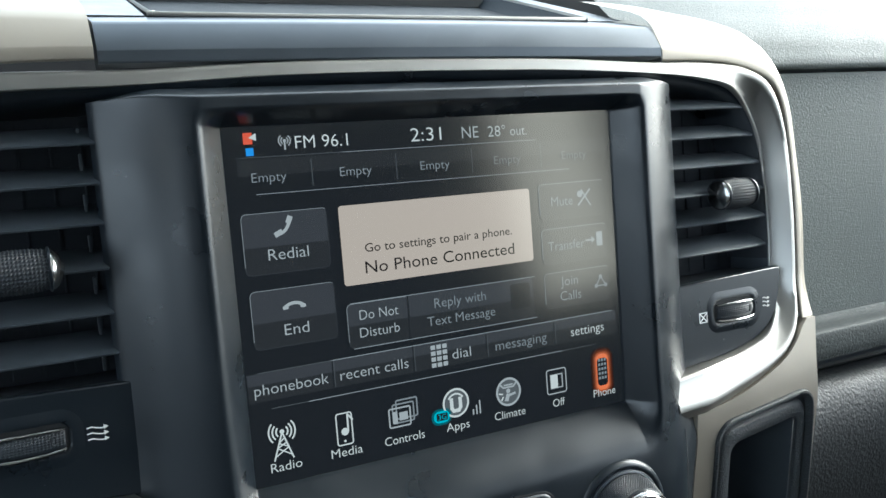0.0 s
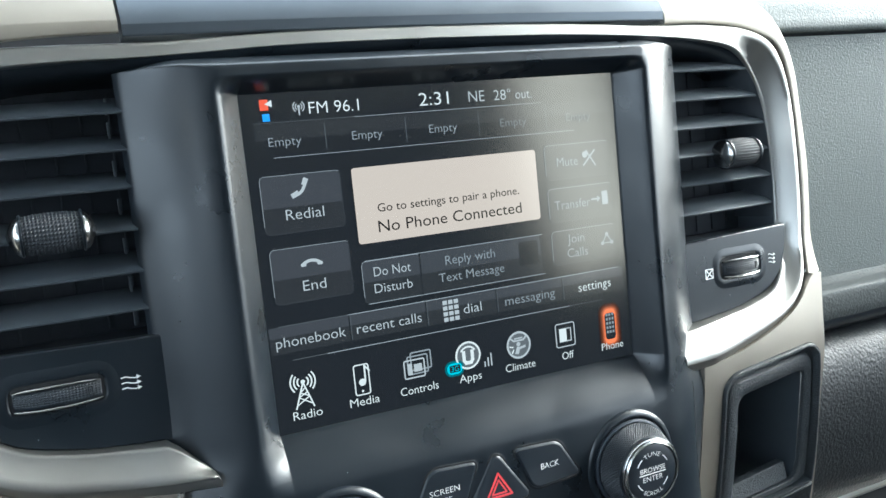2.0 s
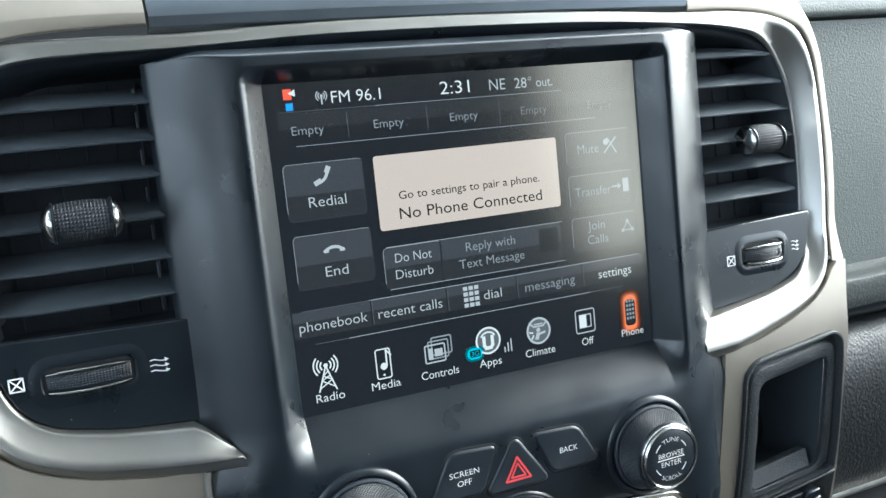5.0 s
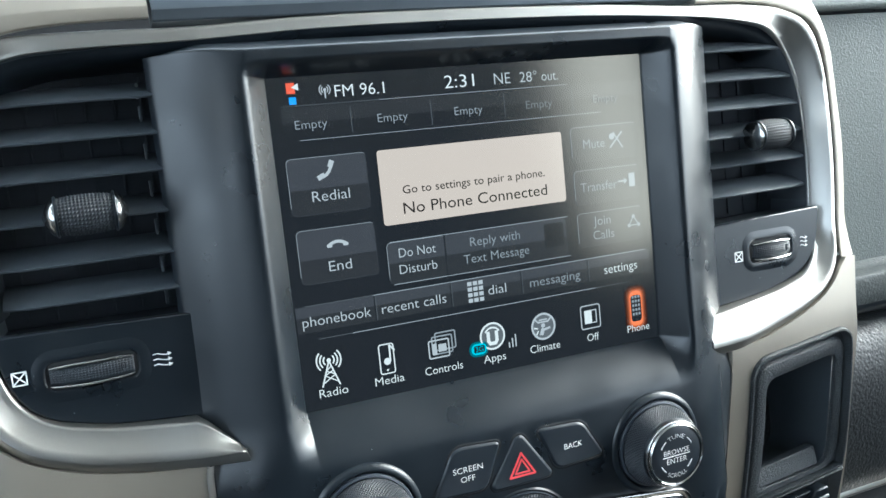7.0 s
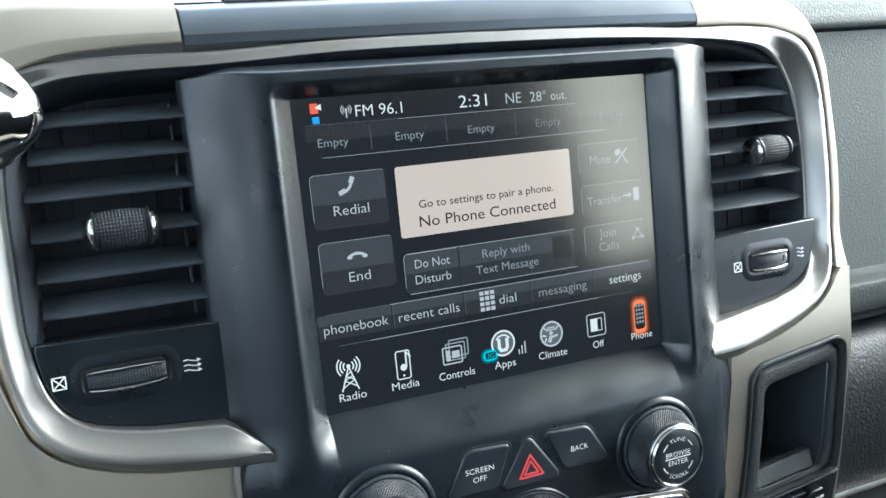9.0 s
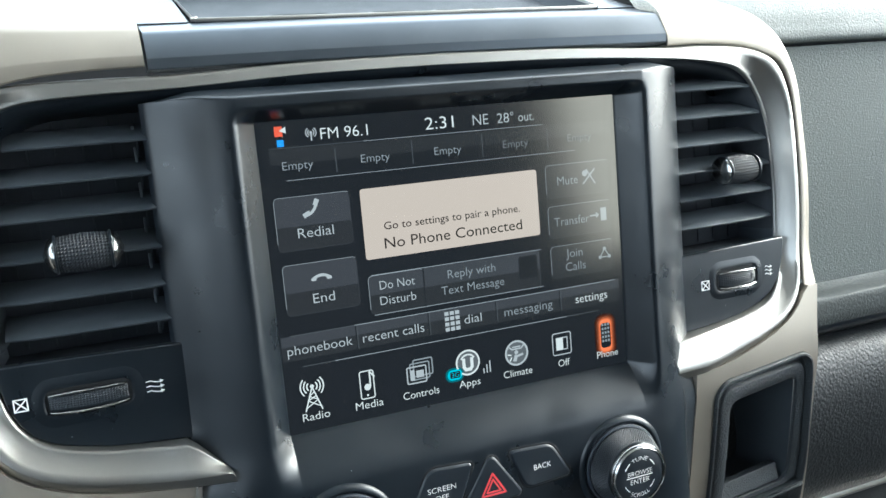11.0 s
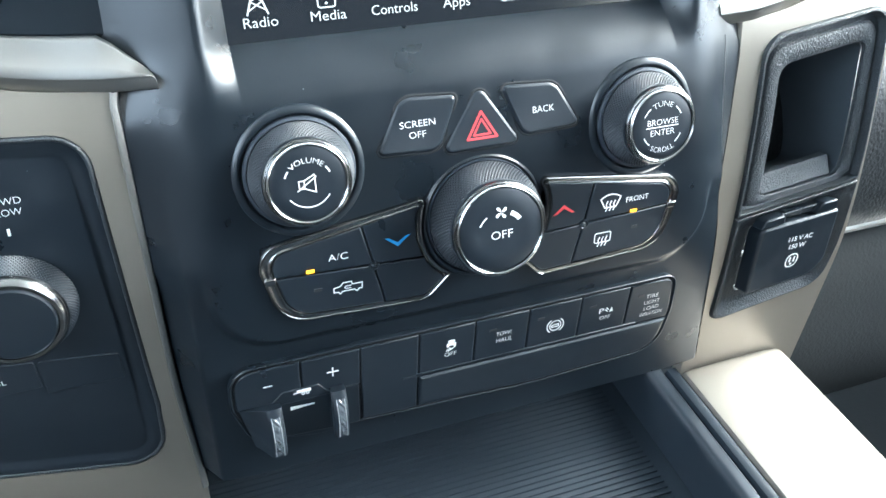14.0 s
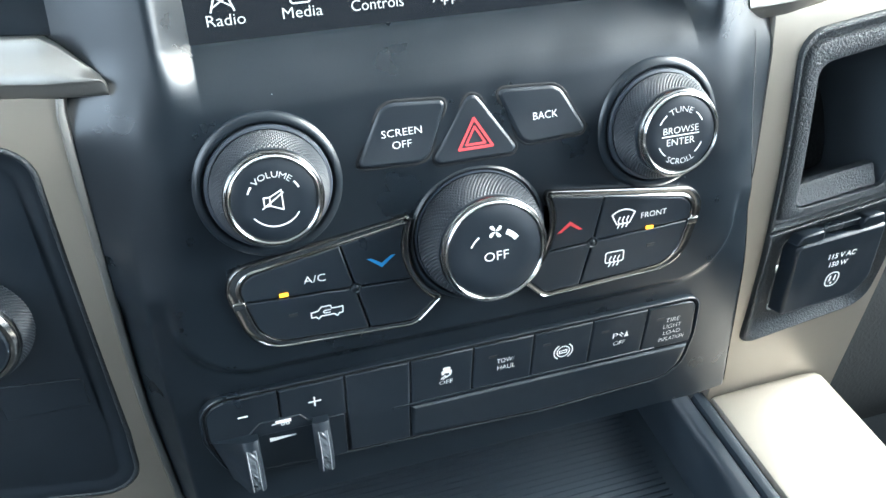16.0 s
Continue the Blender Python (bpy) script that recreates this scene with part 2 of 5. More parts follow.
def band(poly, width, y, depth, crown=0.4, geo=None):
    """A closed strip along a polygon's inside, with a crowned front."""
    g, f = geo or Geo(), const(y)
    rows = []
    for s, h in ((0, depth), (0, crown), (0.18, crown * 0.3), (0.5, 0), (0.82, crown * 0.3), (1, crown), (1, depth)):
        ins = inset(poly, width * s)
        rows.append(g.ring([(q[0], f(*p) + h, q[1]) for p, q in zip(poly, ins)]))
    for a, b in zip(rows, rows[1:]):
        g.bridge(a, b)
    return g


def grid_sheet(xs, zs, y, geo=None):
    """A sheet over a grid of x and z with its depth from y(x, z)."""
    g = geo or Geo()
    n = len(xs)
    s = len(g.v)
    for z in zs:
        for x in xs:
            g.v.append((x, y(x, z), z))
    for j in range(len(zs) - 1):
        for i in range(n - 1):
            a = s + j * n + i
            g.f.append((a, a + 1, a + n + 1, a + n))
    return g


def loft(rows, geo=None, closed=False):
    g = geo or Geo()
    last = None
    for r in rows:
        now = g.ring(r)
        if last:
            g.bridge(last, now, closed)
        last = now
    return g


class Seat:
    """A tilted spot on the panel: u to the side, v up along the face, h out towards the cabin."""

    def __init__(self, at, lean=0.0, turn=0.0):
        self.c = Vector(at)
        l, t = radians(lean), radians(turn)
        self.out = Vector((math.sin(t), -math.cos(l) * math.cos(t), -math.sin(l)))
        self.side = Vector((math.cos(t), math.sin(t), 0))
        self.up = self.side.cross(-self.out).normalized() * -1
        if self.up.z < 0:
            self.up = -self.up

    def p(self, u, v, h=0.0):
        return tuple(self.c + self.side * u + self.up * v + self.out * h)


def lathe(seat, profile, seg=64, geo=None, wobble=None, arc=(0, 2 * math.pi)):
    g = geo or Geo()
    last = None
    for k, (r, h) in enumerate(profile):
        if r < 1e-4:
            tip = g.ring([seat.p(0, 0, h)])[0]
            for i in range(seg):
                g.f.append((last[i], last[(i + 1) % seg], tip))
            continue
        row = []
        for i in range(seg):
            a = 2 * math.pi * i / seg
            rr = r + (wobble(i, k) if wobble else 0)
            row.append(seat.p(rr * math.cos(a), rr * math.sin(a), h))
        now = g.ring(row)
        if last:
            g.bridge(last, now)
        last = now
    return g


def knurled(seat, profile, seg, rise):
    """A lathed grip with small pyramids in staggered rows."""
    g = Geo()
    rings = []
    for k, (r, h) in enumerate(profile):
        inner = 0 < k < len(profile) - 1
        rings.append(g.ring([seat.p((r + (rise if inner and (i + k) % 2 else 0.0)) * math.cos(2 * math.pi * i / seg),
                                    (r + (rise if inner and (i + k) % 2 else 0.0)) * math.sin(2 * math.pi * i / seg), h) for i in range(seg)]))
    for k in range(len(rings) - 1):
        a, b = rings[k], rings[k + 1]
        for i in range(seg):
            j = (i + 1) % seg
            if (i + k) % 2:
                g.f += [(a[i], a[j], b[i]), (b[i], a[j], b[j])]
            else:
                g.f += [(a[i], a[j], b[j]), (a[i], b[j], b[i])]
    return g


def on_surface(x0, z0, y, lift=0.12):
    f = const(y)
    return lambda u, v, h=0.0: (x0 + u, f(x0 + u, z0 + v) - lift - h, z0 + v)


def on_seat(seat, u0, v0, h0):
    return lambda u, v, h=0.0: seat.p(u0 + u, v0 + v, h0 + h)


def bend(seat, radius, h0, top=True):
    """Round a circle on a seat: text reads along its top, or along its bottom."""
    def m(u, v, h=0.0):
        if top:
            a, r = math.pi / 2 - u / radius, radius + v
        else:
            a, r = -math.pi / 2 + u / radius, radius - v
        return seat.p(r * math.cos(a), r * math.sin(a), h0 + h)
    return m


def flat(polys, mp, thick=0.06, geo=None):
    """Print or indicator: shapes a hair proud of their surface."""
    g = geo or Geo()
    for poly in polys:
        front, back = g.ring([mp(u, v, thick) for u, v in poly]), g.ring([mp(u, v, -thick) for u, v in poly])
        g.cap(front)
        g.bridge(front, back)
    return g


def stroke(pts, w, closed=False):
    """Polygons that draw a line of a width through the points."""
    out, n = [], len(pts)
    for i in range(n if closed else n - 1):
        a, b = Vector(pts[i]), Vector(pts[(i + 1) % n])
        d = (b - a)
        if d.length < 1e-6:
            continue
        d.normalize()
        s = Vector((-d.y, d.x)) * w / 2
        a2, b2 = a - d * w * 0.25, b + d * w * 0.25
        out.append([tuple(a2 - s), tuple(b2 - s), tuple(b2 + s), tuple(a2 + s)])
    return out


def arc(cx, cz, r, a0, a1, n=14):
    return [(cx + r * math.cos(radians(a0 + (a1 - a0) * i / n)), cz + r * math.sin(radians(a0 + (a1 - a0) * i / n))) for i in range(n + 1)]


def circle(cx, cz, r, n=24):
    return arc(cx, cz, r, 0, 360 * (n - 1) / n, n - 1)


def lettering(body, cap, mp, mat, parent, name="lettering", width=None, shear=0.0, thick=0.05, align="CENTER", bold=-0.04, label=""):
    """Words in the built-in font, of a capital height in millimetres, laid on a surface by mp."""
    cu = bpy.data.curves.new("words", "FONT")
    cu.body, cu.size, cu.align_x, cu.align_y, cu.shear, cu.offset = body, cap / 0.69, align, "BOTTOM_BASELINE", shear, bold
    cu.resolution_u = 3
    tmp = new("words", cu)
    me = bpy.data.meshes.new_from_object(tmp.evaluated_get(bpy.context.evaluated_depsgraph_get()))
    g = Geo()
    pts = [v.co.copy() for v in me.vertices]
    scale = 1.0
    if width and pts:
        scale = width / max(1e-6, max(p.x for p in pts) - min(p.x for p in pts))
    g.v = [mp(p.x * scale, p.y, thick) for p in pts]
    g.f = [tuple(p.vertices) for p in me.polygons]
    bpy.data.objects.remove(tmp)
    bpy.data.curves.remove(cu)
    bpy.data.meshes.remove(me)
    return part(name, g, mat, parent, label, smooth=False)


def smooth01(t):
    t = min(1.0, max(0.0, t))
    return t * t * (3 - 2 * t)


def spline(knots):
    """A smooth curve through (z, y) knots."""
    ks = sorted(knots)
    zs, ys = [k[0] for k in ks], [k[1] for k in ks]
    ms = []
    for i in range(len(ks)):
        a, b = max(0, i - 1), min(len(ks) - 1, i + 1)
        ms.append((ys[b] - ys[a]) / (zs[b] - zs[a]))

    def f(z):
        if z <= zs[0]:
            return ys[0] + ms[0] * (z - zs[0])
        if z >= zs[-1]:
            return ys[-1] + ms[-1] * (z - zs[-1])
        i = max(k for k in range(len(zs) - 1) if zs[k] <= z)
        h = zs[i + 1] - zs[i]
        t = (z - zs[i]) / h
        return ((2 * t**3 - 3 * t**2 + 1) * ys[i] + (t**3 - 2 * t**2 + t) * h * ms[i]
                + (-2 * t**3 + 3 * t**2) * ys[i + 1] + (t**3 - t**2) * h * ms[i + 1])
    return f


CENTRE = spline([(-262, 27), (-240, 20), (-202, 6), (-175, -3), (-150, -9), (-125, -12.6), (-100, -14.5), (-78, -14), (-40, -13), (72, -12.5)])
FLANK = spline([(-330, 74), (-268, 50), (-200, 24), (-156, 10), (-110, -1), (-78, -6), (-40, -3), (0, 0), (80, 0)])


def span(a, b, step):
    n = max(1, round(abs(b - a) / step))
    return [a + (b - a) * i / n for i in range(n + 1)]


# ---- the cabin round the dashboard (world metres): unseen roof and walls shape its light ----
def shell(name, boxes, mat, label, category):
    """Setting built of plain blocks, in world metres."""
    me = bpy.data.meshes.new(name)
    bm = bmesh.new()
    for (x0, y0, z0), (x1, y1, z1) in boxes:
        bmesh.ops.create_cube(bm, size=1, matrix=Matrix.Translation(((x0 + x1) / 2, (y0 + y1) / 2, (z0 + z1) / 2)) @ Matrix.Diagonal((x1 - x0, y1 - y0, z1 - z0, 1)))
    bm.to_mesh(me)
    bm.free()
    me.materials.append(mat)
    return tagged(new(name, me), label, category, kind="structure")


shell("ground", [((-300, -300, -0.72), (300, 300, -0.70))], GROUND, "trodden snow on the ground outside the vehicle", "ground")
shell("floor", [((-0.86, -2.1, -0.05), (0.86, 0.75, 0.0))], CARPET, "dark grey carpeted cabin floor", "floor")
# ceiling edge, sills and window spans are placed for the reflections they give
shell("ceiling", [((-0.70, -2.1, 1.46), (0.70, 0.20, 1.49))], LINING, "unseen grey fabric headlining, front edge set to shape the light", "ceiling")
shell("wall_east", [((0.80, 0.30, 0.0), (0.86, 0.75, 0.84)), ((0.70, -2.1, 1.43), (0.86, 0.20, 1.49)), ((0.80, -0.88, 0.0), (0.86, -0.80, 1.43)), ((0.80, -2.1, 0.0), (0.86, -0.88, 0.89)), ((0.80, -2.1, 0.89), (0.86, -1.25, 1.43)), ((0.80, -0.80, 0.0), (0.86, 0.30, 0.78))],
      DOORSKIN, "unseen dark grey passenger side trim, openings set to shape the light", "wall")
shell("wall_west", [((-0.86, 0.45, 0.0), (-0.80, 0.75, 0.84)), ((-0.86, -2.1, 0.0), (-0.80, -0.62, 0.86)), ((-0.86, -0.62, 0.0), (-0.80, 0.45, 0.79)), ((-0.86, -2.1, 1.43), (-0.70, 0.20, 1.49)), ((-0.86, -0.75, 0.86), (-0.80, -0.62, 1.43)), ((-0.86, -2.1, 0.86), (-0.80, -1.15, 1.43))],
      DOORSKIN, "unseen dark grey driver's side trim, window openings set to shape the light", "wall")
shell("wall_south", [((-0.86, -2.16, 0.0), (0.86, -2.1, 1.49))], DOORSKIN, "unseen dark grey rear cabin wall, left solid to keep reflections dark", "wall")
shell("wall_north", [((-0.86, 0.75, 0.0), (0.86, 0.80, 0.80))], DOORSKIN, "dark firewall behind the dashboard", "wall")


# ---- centre panel: one moulding from the screen surround down to the switch row ----
def panel_edge(z, side):
    """Where the champagne trim meets the centre panel on either side."""
    if side > 0:
        return 122.4 + 0.8 * smooth01((-100 - z) / 40) + 10.5 * smooth01((-185 - z) / 85)
    return 123.8 - 3.2 * smooth01((-180 - z) / 90)


def seam_at(z, side):
    """Where the panel's face ends and its side strip begins."""
    return 111.0 + 15.0 * max(0.0, (-80 - z) / 160) ** 1.5 if side > 0 else 113.2


def centre_depth(x, z):
    ax = abs(x)
    y = CENTRE(z)
    # frame round the screen falls away to its outer edges
    frame_w = smooth01((z + 92) / 30)
    t = max(0.0, (ax - 93) / 32.0)
    slope_side = 17.5 * (0.35 * t + 0.65 * t * t) if t < 1 else 17.5 + (t - 1) * 60
    start = 90.0
    edge = panel_edge(z, 1 if x > 0 else -1)
    crease = seam_at(z, 1 if x > 0 else -1)
    drop, t2 = FLANK(z) + 0.6 - CENTRE(z), max(0.0, (ax - start) / (crease - start))
    share = 0.5 - 0.38 * smooth01((-100 - z) / 80)
    wall = share * drop * t2 ** 2.4 if t2 < 1 else drop * (share + (1 - share) * (ax - crease) / (edge - crease))
    a, b = frame_w * slope_side + (1 - frame_w) * wall, 3.4 * (z - 75.2) if z > 60 else -90.0
    y += (a + b + math.sqrt((a - b) ** 2 + 1.6)) / 2
    # raised pad with round lower corners that carries the knobs
    qx, qz = max(0.0, ax - (106 - 24)), max(0.0, (-177 + 24) - z)
    d = math.hypot(qx, qz) - 24
    y += 2.6 * smooth01((d + 1.5) / 4.0) * smooth01((-140 - z) / 14)
    # shallow hollow of the screen
    ex, eb, et = (ax - 84.6) / 11.5, (-65.2 - z) / 20.0, (z - 65.2) / 6.0
    if ex < 1 and max(eb, et) < 1:
        flat_run = lambda e: max(0.0, 1.2 * e - 0.2 * max(0.0, e) ** 6)
        side, ends = max(0.0, 1.333 * ex - 0.333 * max(0.0, ex) ** 4), flat_run(et) if et > 0 else 1 - (1 - max(0.0, eb)) ** 1.5
        s = 1 - (1 - side) * (1 - ends)
        y = 0.9 if s <= 0 else -0.2 + (y + 0.2) * s
    return y


centre = thing("centre_panel", (0, 0, -80), "black satin plastic centre panel around the touchscreen and controls", "dashboard panel")
xs = sorted({round(s * v, 2) for s in (-1, 1) for v in span(0, 84, 3) + [84.55, 84.65] + span(85.2, 95, 0.6) + span(95, 126.4, 1.0)})
zs = sorted({round(v, 2) for v in [79.3, 71.3] + span(78.5, 66.1, 0.6) + [65.65, 65.55] + span(65, 63, 0.6) + span(63, -62, 3) + span(-62, -80, 0.75) + span(-80, -140, 3) + span(-140, -184, 1.0) + span(-184, -249, 2.5)}, reverse=True)
split = min(range(len(zs)), key=lambda k: abs(zs[k] + 79))
frame_sheet = grid_sheet(xs, zs[:split + 1], centre_depth)
frame_sheet.v = [(x, y, z if z < 71.3 else 71.3 + (z - 71.3) * (1 - 0.42 * smooth01((abs(x) - 104) / 22))) for x, y, z in frame_sheet.v]
rim_row = frame_sheet.v[:len(xs)]
loft([[(x, y + 26, z) for x, y, z in rim_row], rim_row], frame_sheet)
part("screen_frame", frame_sheet, BLACK, centre, sharp=75)
wide = [-134, -130] + xs + [128, 130, 132, 134, 136]
part("control_plate", grid_sheet(wide, zs[split:], centre_depth), BLACK, centre, sharp=75)
rows = [[(seam_at(z, 1) + d, centre_depth(seam_at(z, 1) + d, z) - lift, z) for z in span(-82, -246, 4)] for d, lift in ((-0.35, -0.4), (-0.25, 0.2), (0.25, 0.2), (0.35, -0.4))]
part("seam", loft(rows), GAP, centre)
line = [(panel_edge(z, 1) - 0.9, z) for z in span(-82, -246, 4)]
part("seam", loft([[(x + d, centre_depth(x, z) - 0.5, z) for x, z in line] for d in (-0.35, 0.35)]), GAP, centre)


# ---- touchscreen ----
SCREEN = thing("touchscreen", (0, 0, 0), "lit black car touchscreen showing a phone page with no phone connected", "touchscreen")
part("glass", plate(rounded(rect(-86.3, -65.5, 86.3, 65.5), 2.0), 0.0, 0.8, 0.15), LCD_BACK, SCREEN)


def ui(name, polys, mat, lift=0.10, label=""):
    return part(name, flat(polys, lambda u, v, h=0.0: (u, -lift - h, v), 0.03), mat, SCREEN, label, smooth=False)


def ui_text(body, x, z, cap, mat, width=None, align="CENTER", lift=0.22, name="lettering", bold=-0.009):
    return lettering(body, cap, lambda u, v, h=0.0: (x + u, -lift - h, z + v), mat, SCREEN, name, width, thick=0.02, align=align, bold=bold * cap)


def ui_outline(name, poly, w, mat, lift=0.16):
    return part(name, band(poly, w, -lift, 0.05, 0.0), mat, SCREEN, smooth=False)


# status row
ui("compass_flag", [rect(-76.9, 58.9, -73.6, 63.0)], LCD_RED)
ui("compass_flag", [rect(-76.3, 54.8, -73.5, 57.6)], LCD_BLUE)
ui("compass_arrow", [[(-75.0, 61.2), (-72.2, 60.0), (-72.2, 62.8)]], LCD_WHITE, 0.18)
ui("aerial_icon", stroke([(-61.9, 56.4), (-61.9, 59.6)], 0.6) + [circle(-61.9, 59.6, 0.6, 12)]
   + [p for r in (1.3, 2.2) for c in (0, 180) for p in stroke(arc(-61.9, 59.6, r, c - 52, c + 52, 8), 0.4)], LCD_SOFT)
ui_text("FM 96.1", -58.6, 56.5, 4.6, LCD_WHITE, 20.4, "LEFT")
ui_text("2:31", -12.0, 56.5, 5.2, LCD_WHITE, 13.4, "LEFT")
ui_text("NE", 10.5, 56.6, 4.6, LCD_SOFT, 7.6, "LEFT")
ui_text("28\u00b0", 22.8, 56.6, 4.3, LCD_SOFT, 8.2, "LEFT")
ui_text("out.", 33.4, 56.6, 4.0, LCD_SOFT, 8.0, "LEFT")
ui("rule_line", stroke([(-80, 54.2), (-40, 54.2)], 0.25), LCD_FAINT)
ui("rule_line", stroke([(-40, 54.2), (46, 54.2)], 0.24), LCD_LINE)
ui("rule_line", stroke([(-74, 41.0), (62, 41.0)], 0.24), LCD_LINE)
for x in (-52.6, -18.6, 14.8, 48.0):
    ui("divider", stroke([(x, 42.5), (x, 52.5)], 0.3), LCD_FAINT)
ui("preset_strip", [rect(-80, 47.6, 82, 53.6)], LCD_TILE, 0.05)
for x, m in ((-69.0, LCD_GREY), (-35.6, LCD_GREY), (-2.2, LCD_GREY), (31.2, LCD_SUB), (64.7, LCD_SUB)):
    ui_text("Empty", x, 45.3, 3.4, m, 12.8)


def tile(x0, z0, x1, z1, sheen=True, line=LCD_FAINT, split=0.5):
    ui("tile", [rounded(rect(x0, z0, x1, z1), 2.0, 4)], LCD_TILE, 0.05)
    if sheen:
        ui("tile_sheen", [rounded(rect(x0 + 0.3, z0 + (z1 - z0) * split, x1 - 0.3, z1 - 0.3), [0, 0, 1.8, 1.8], 4)], LCD_TILE_TOP, 0.08)
    ui_outline("tile_edge", rounded(rect(x0, z0, x1, z1), 2.0, 4), 0.25, LCD_SHADE)
    ui("tile_edge", stroke([(x0, z0 + (z1 - z0) * 0.15), (x0, z1 - 1.6), (x0 + 0.5, z1 - 0.5), (x0 + 1.6, z1), (x1 - 1.6, z1), (x1 - 0.5, z1 - 0.4)], 0.22), line, 0.2)


tile(-80.5, 12.0, -48.5, 34.2, line=LCD_LINE, split=0.45)
ui_text("Redial", -64.3, 17.0, 4.1, LCD_SOFT, 15.2)
ui("receiver_icon", stroke(arc(-68.3, 31.2, 5.2, -68, 8, 10), 1.2) + stroke([(-68.3, 26.0), (-66.3, 26.9)], 2.0) + stroke([(-63.4, 30.2), (-62.6, 31.9)], 2.0), LCD_SOFT, 0.2)
tile(-80.0, -15.0, -48.2, 6.3, line=LCD_LINE, split=0.45)
ui_text("End", -63.9, -10.9, 4.1, LCD_SOFT, 9.3)
ui("receiver_icon", stroke(arc(-64, -5.0, 5.6, 46, 134, 10), 1.2) + [rounded(rect(-68.4, -1.5, -66.2, -0.2), 0.4, 2), rounded(rect(-61.8, -1.5, -59.6, -0.2), 0.4, 2)], LCD_SOFT, 0.2)
tile(-44.0, -20.2, -18.6, -3.2, line=LCD_LINE)
ui_text("Do Not", -31.2, -9.7, 3.8, LCD_SOFT, 16.2)
ui_text("Disturb", -31.3, -16.5, 3.8, LCD_SOFT, 16.6)
tile(-18.4, -20.6, 39.6, -3.0)
ui("rule_line", stroke([(-42.4, -3.0), (40.6, -3.0)], 0.3), LCD_LINE, 0.21)
ui("rule_line", stroke([(-42.4, -20.4), (40.6, -20.4)], 0.3), LCD_LINE, 0.21)
ui("divider", stroke([(-18.6, -20.2), (-18.6, -3.2)], 0.55), LCD_BACK, 0.22)
ui_text("Reply with", 4.6, -9.6, 3.8, LCD_GREY, 23.6)
ui_text("Text Message", 4.8, -16.6, 3.8, LCD_GREY, 31.2)
ui("option_box", [rounded(rect(28.5, -15.3, 38.0, -5.0), 1.0)], LCD_BACK, 0.2)
for z0, z1, words in ((19.8, 35.2, ("Mute",)), (1.0, 16.1, ("Transfer",)), (-18.0, -2.8, ("Join", "Calls"))):
    tile(45.6, z0, 79.5, z1, sheen=False, line=LCD_GREY)
    for k, wd in enumerate(words):
        zz = (z0 + z1) / 2 - 1.9 if len(words) == 1 else z1 - 6.0 - 6.4 * k
        ui_text(wd, {"Mute": 57.0, "Transfer": 58.0}.get(wd, 58.6), zz, 4.0, LCD_GREY, {"Mute": 11.0, "Transfer": 19.0, "Join": 9.0, "Calls": 11.0}[wd])
ui("mute_icon", stroke([(65.5, 25.0), (72.0, 31.5)], 0.8) + stroke([(67.5, 31.5), (72.0, 24.6)], 0.7) + [circle(66.6, 29.8, 1.5, 10)], LCD_GREY, 0.2)
ui("transfer_icon", stroke([(68.3, 9.4), (72.0, 9.4)], 0.8) + [[(71.4, 7.8), (73.2, 9.4), (71.4, 11.0)], rect(74.0, 6.4, 77.2, 12.6)], LCD_GREY, 0.2)
ui("join_icon", stroke([(72.4, -11.2), (75.0, -7.2), (77.6, -11.2)], 0.5, True) + [circle(72.4, -11.2, 0.9, 10), circle(77.6, -11.2, 0.9, 10), circle(75, -7.2, 0.9, 10)], LCD_GREY, 0.2)
# message card
ui("message_card", [rounded(rect(-43.9, 3.9, 40.8, 34.2), 1.2, 4)], LCD_CARD, 0.26)
ui_text("Go to settings to pair a phone.", -1.8, 15.9, 3.3, LCD_CARD_INK, 65.6, lift=0.36, bold=0.004)
ui_text("No Phone Connected", -1.8, 7.8, 4.6, LCD_CARD_INK, 66.6, lift=0.36, bold=0.002)
# tab row
ui("tab_strip", [rect(-84, -33.8, 82, -23.2)], LCD_TILE, 0.05)
ui("tab_sheen", [rect(-84, -27.6, 82, -23.4)], LCD_TILE_TOP, 0.08)
ui("rule_line", stroke([(-80, -23.2), (-52, -23.2)], 0.25), LCD_FAINT)
ui("rule_line", stroke([(-52, -23.2), (80, -23.2)], 0.32), LCD_LINE)
for x in (-51.6, -18.1, 15.2, 48.9):
    ui("divider", stroke([(x, -33.4), (x, -23.4)], 0.5), LCD_BACK, 0.14)
    ui("divider", stroke([(x + 0.5, -33.4), (x + 0.5, -23.6)], 0.25), LCD_FAINT, 0.14)
ui("rule_line", stroke([(-76, -36.9), (-62, -36.9)], 0.25), LCD_FAINT)
ui("rule_line", stroke([(-62, -36.9), (52, -36.9)], 0.32), LCD_LINE)
ui("rule_line", stroke([(52, -36.9), (70, -36.9)], 0.25), LCD_FAINT)
for wd, x, w, m in (("phonebook", -67.9, 28.2, LCD_SOFT), ("recent calls", -34.8, 28.4, LCD_SOFT), ("dial", 3.4, 8.6, LCD_SOFT), ("messaging", 31.8, 25.4, LCD_GREY), ("settings", 66.2, 17.8, LCD_WHITE)):
    ui_text(wd, x, -31.4, 4.0, m, w)
for i in range(3):
    for j in range(4):
        ui("keypad_key", [rect(-10.4 + 2.6 * i, -33.4 + 2.4 * j, -8.4 + 2.6 * i, -31.7 + 2.4 * j)], LCD_SOFT, 0.2)
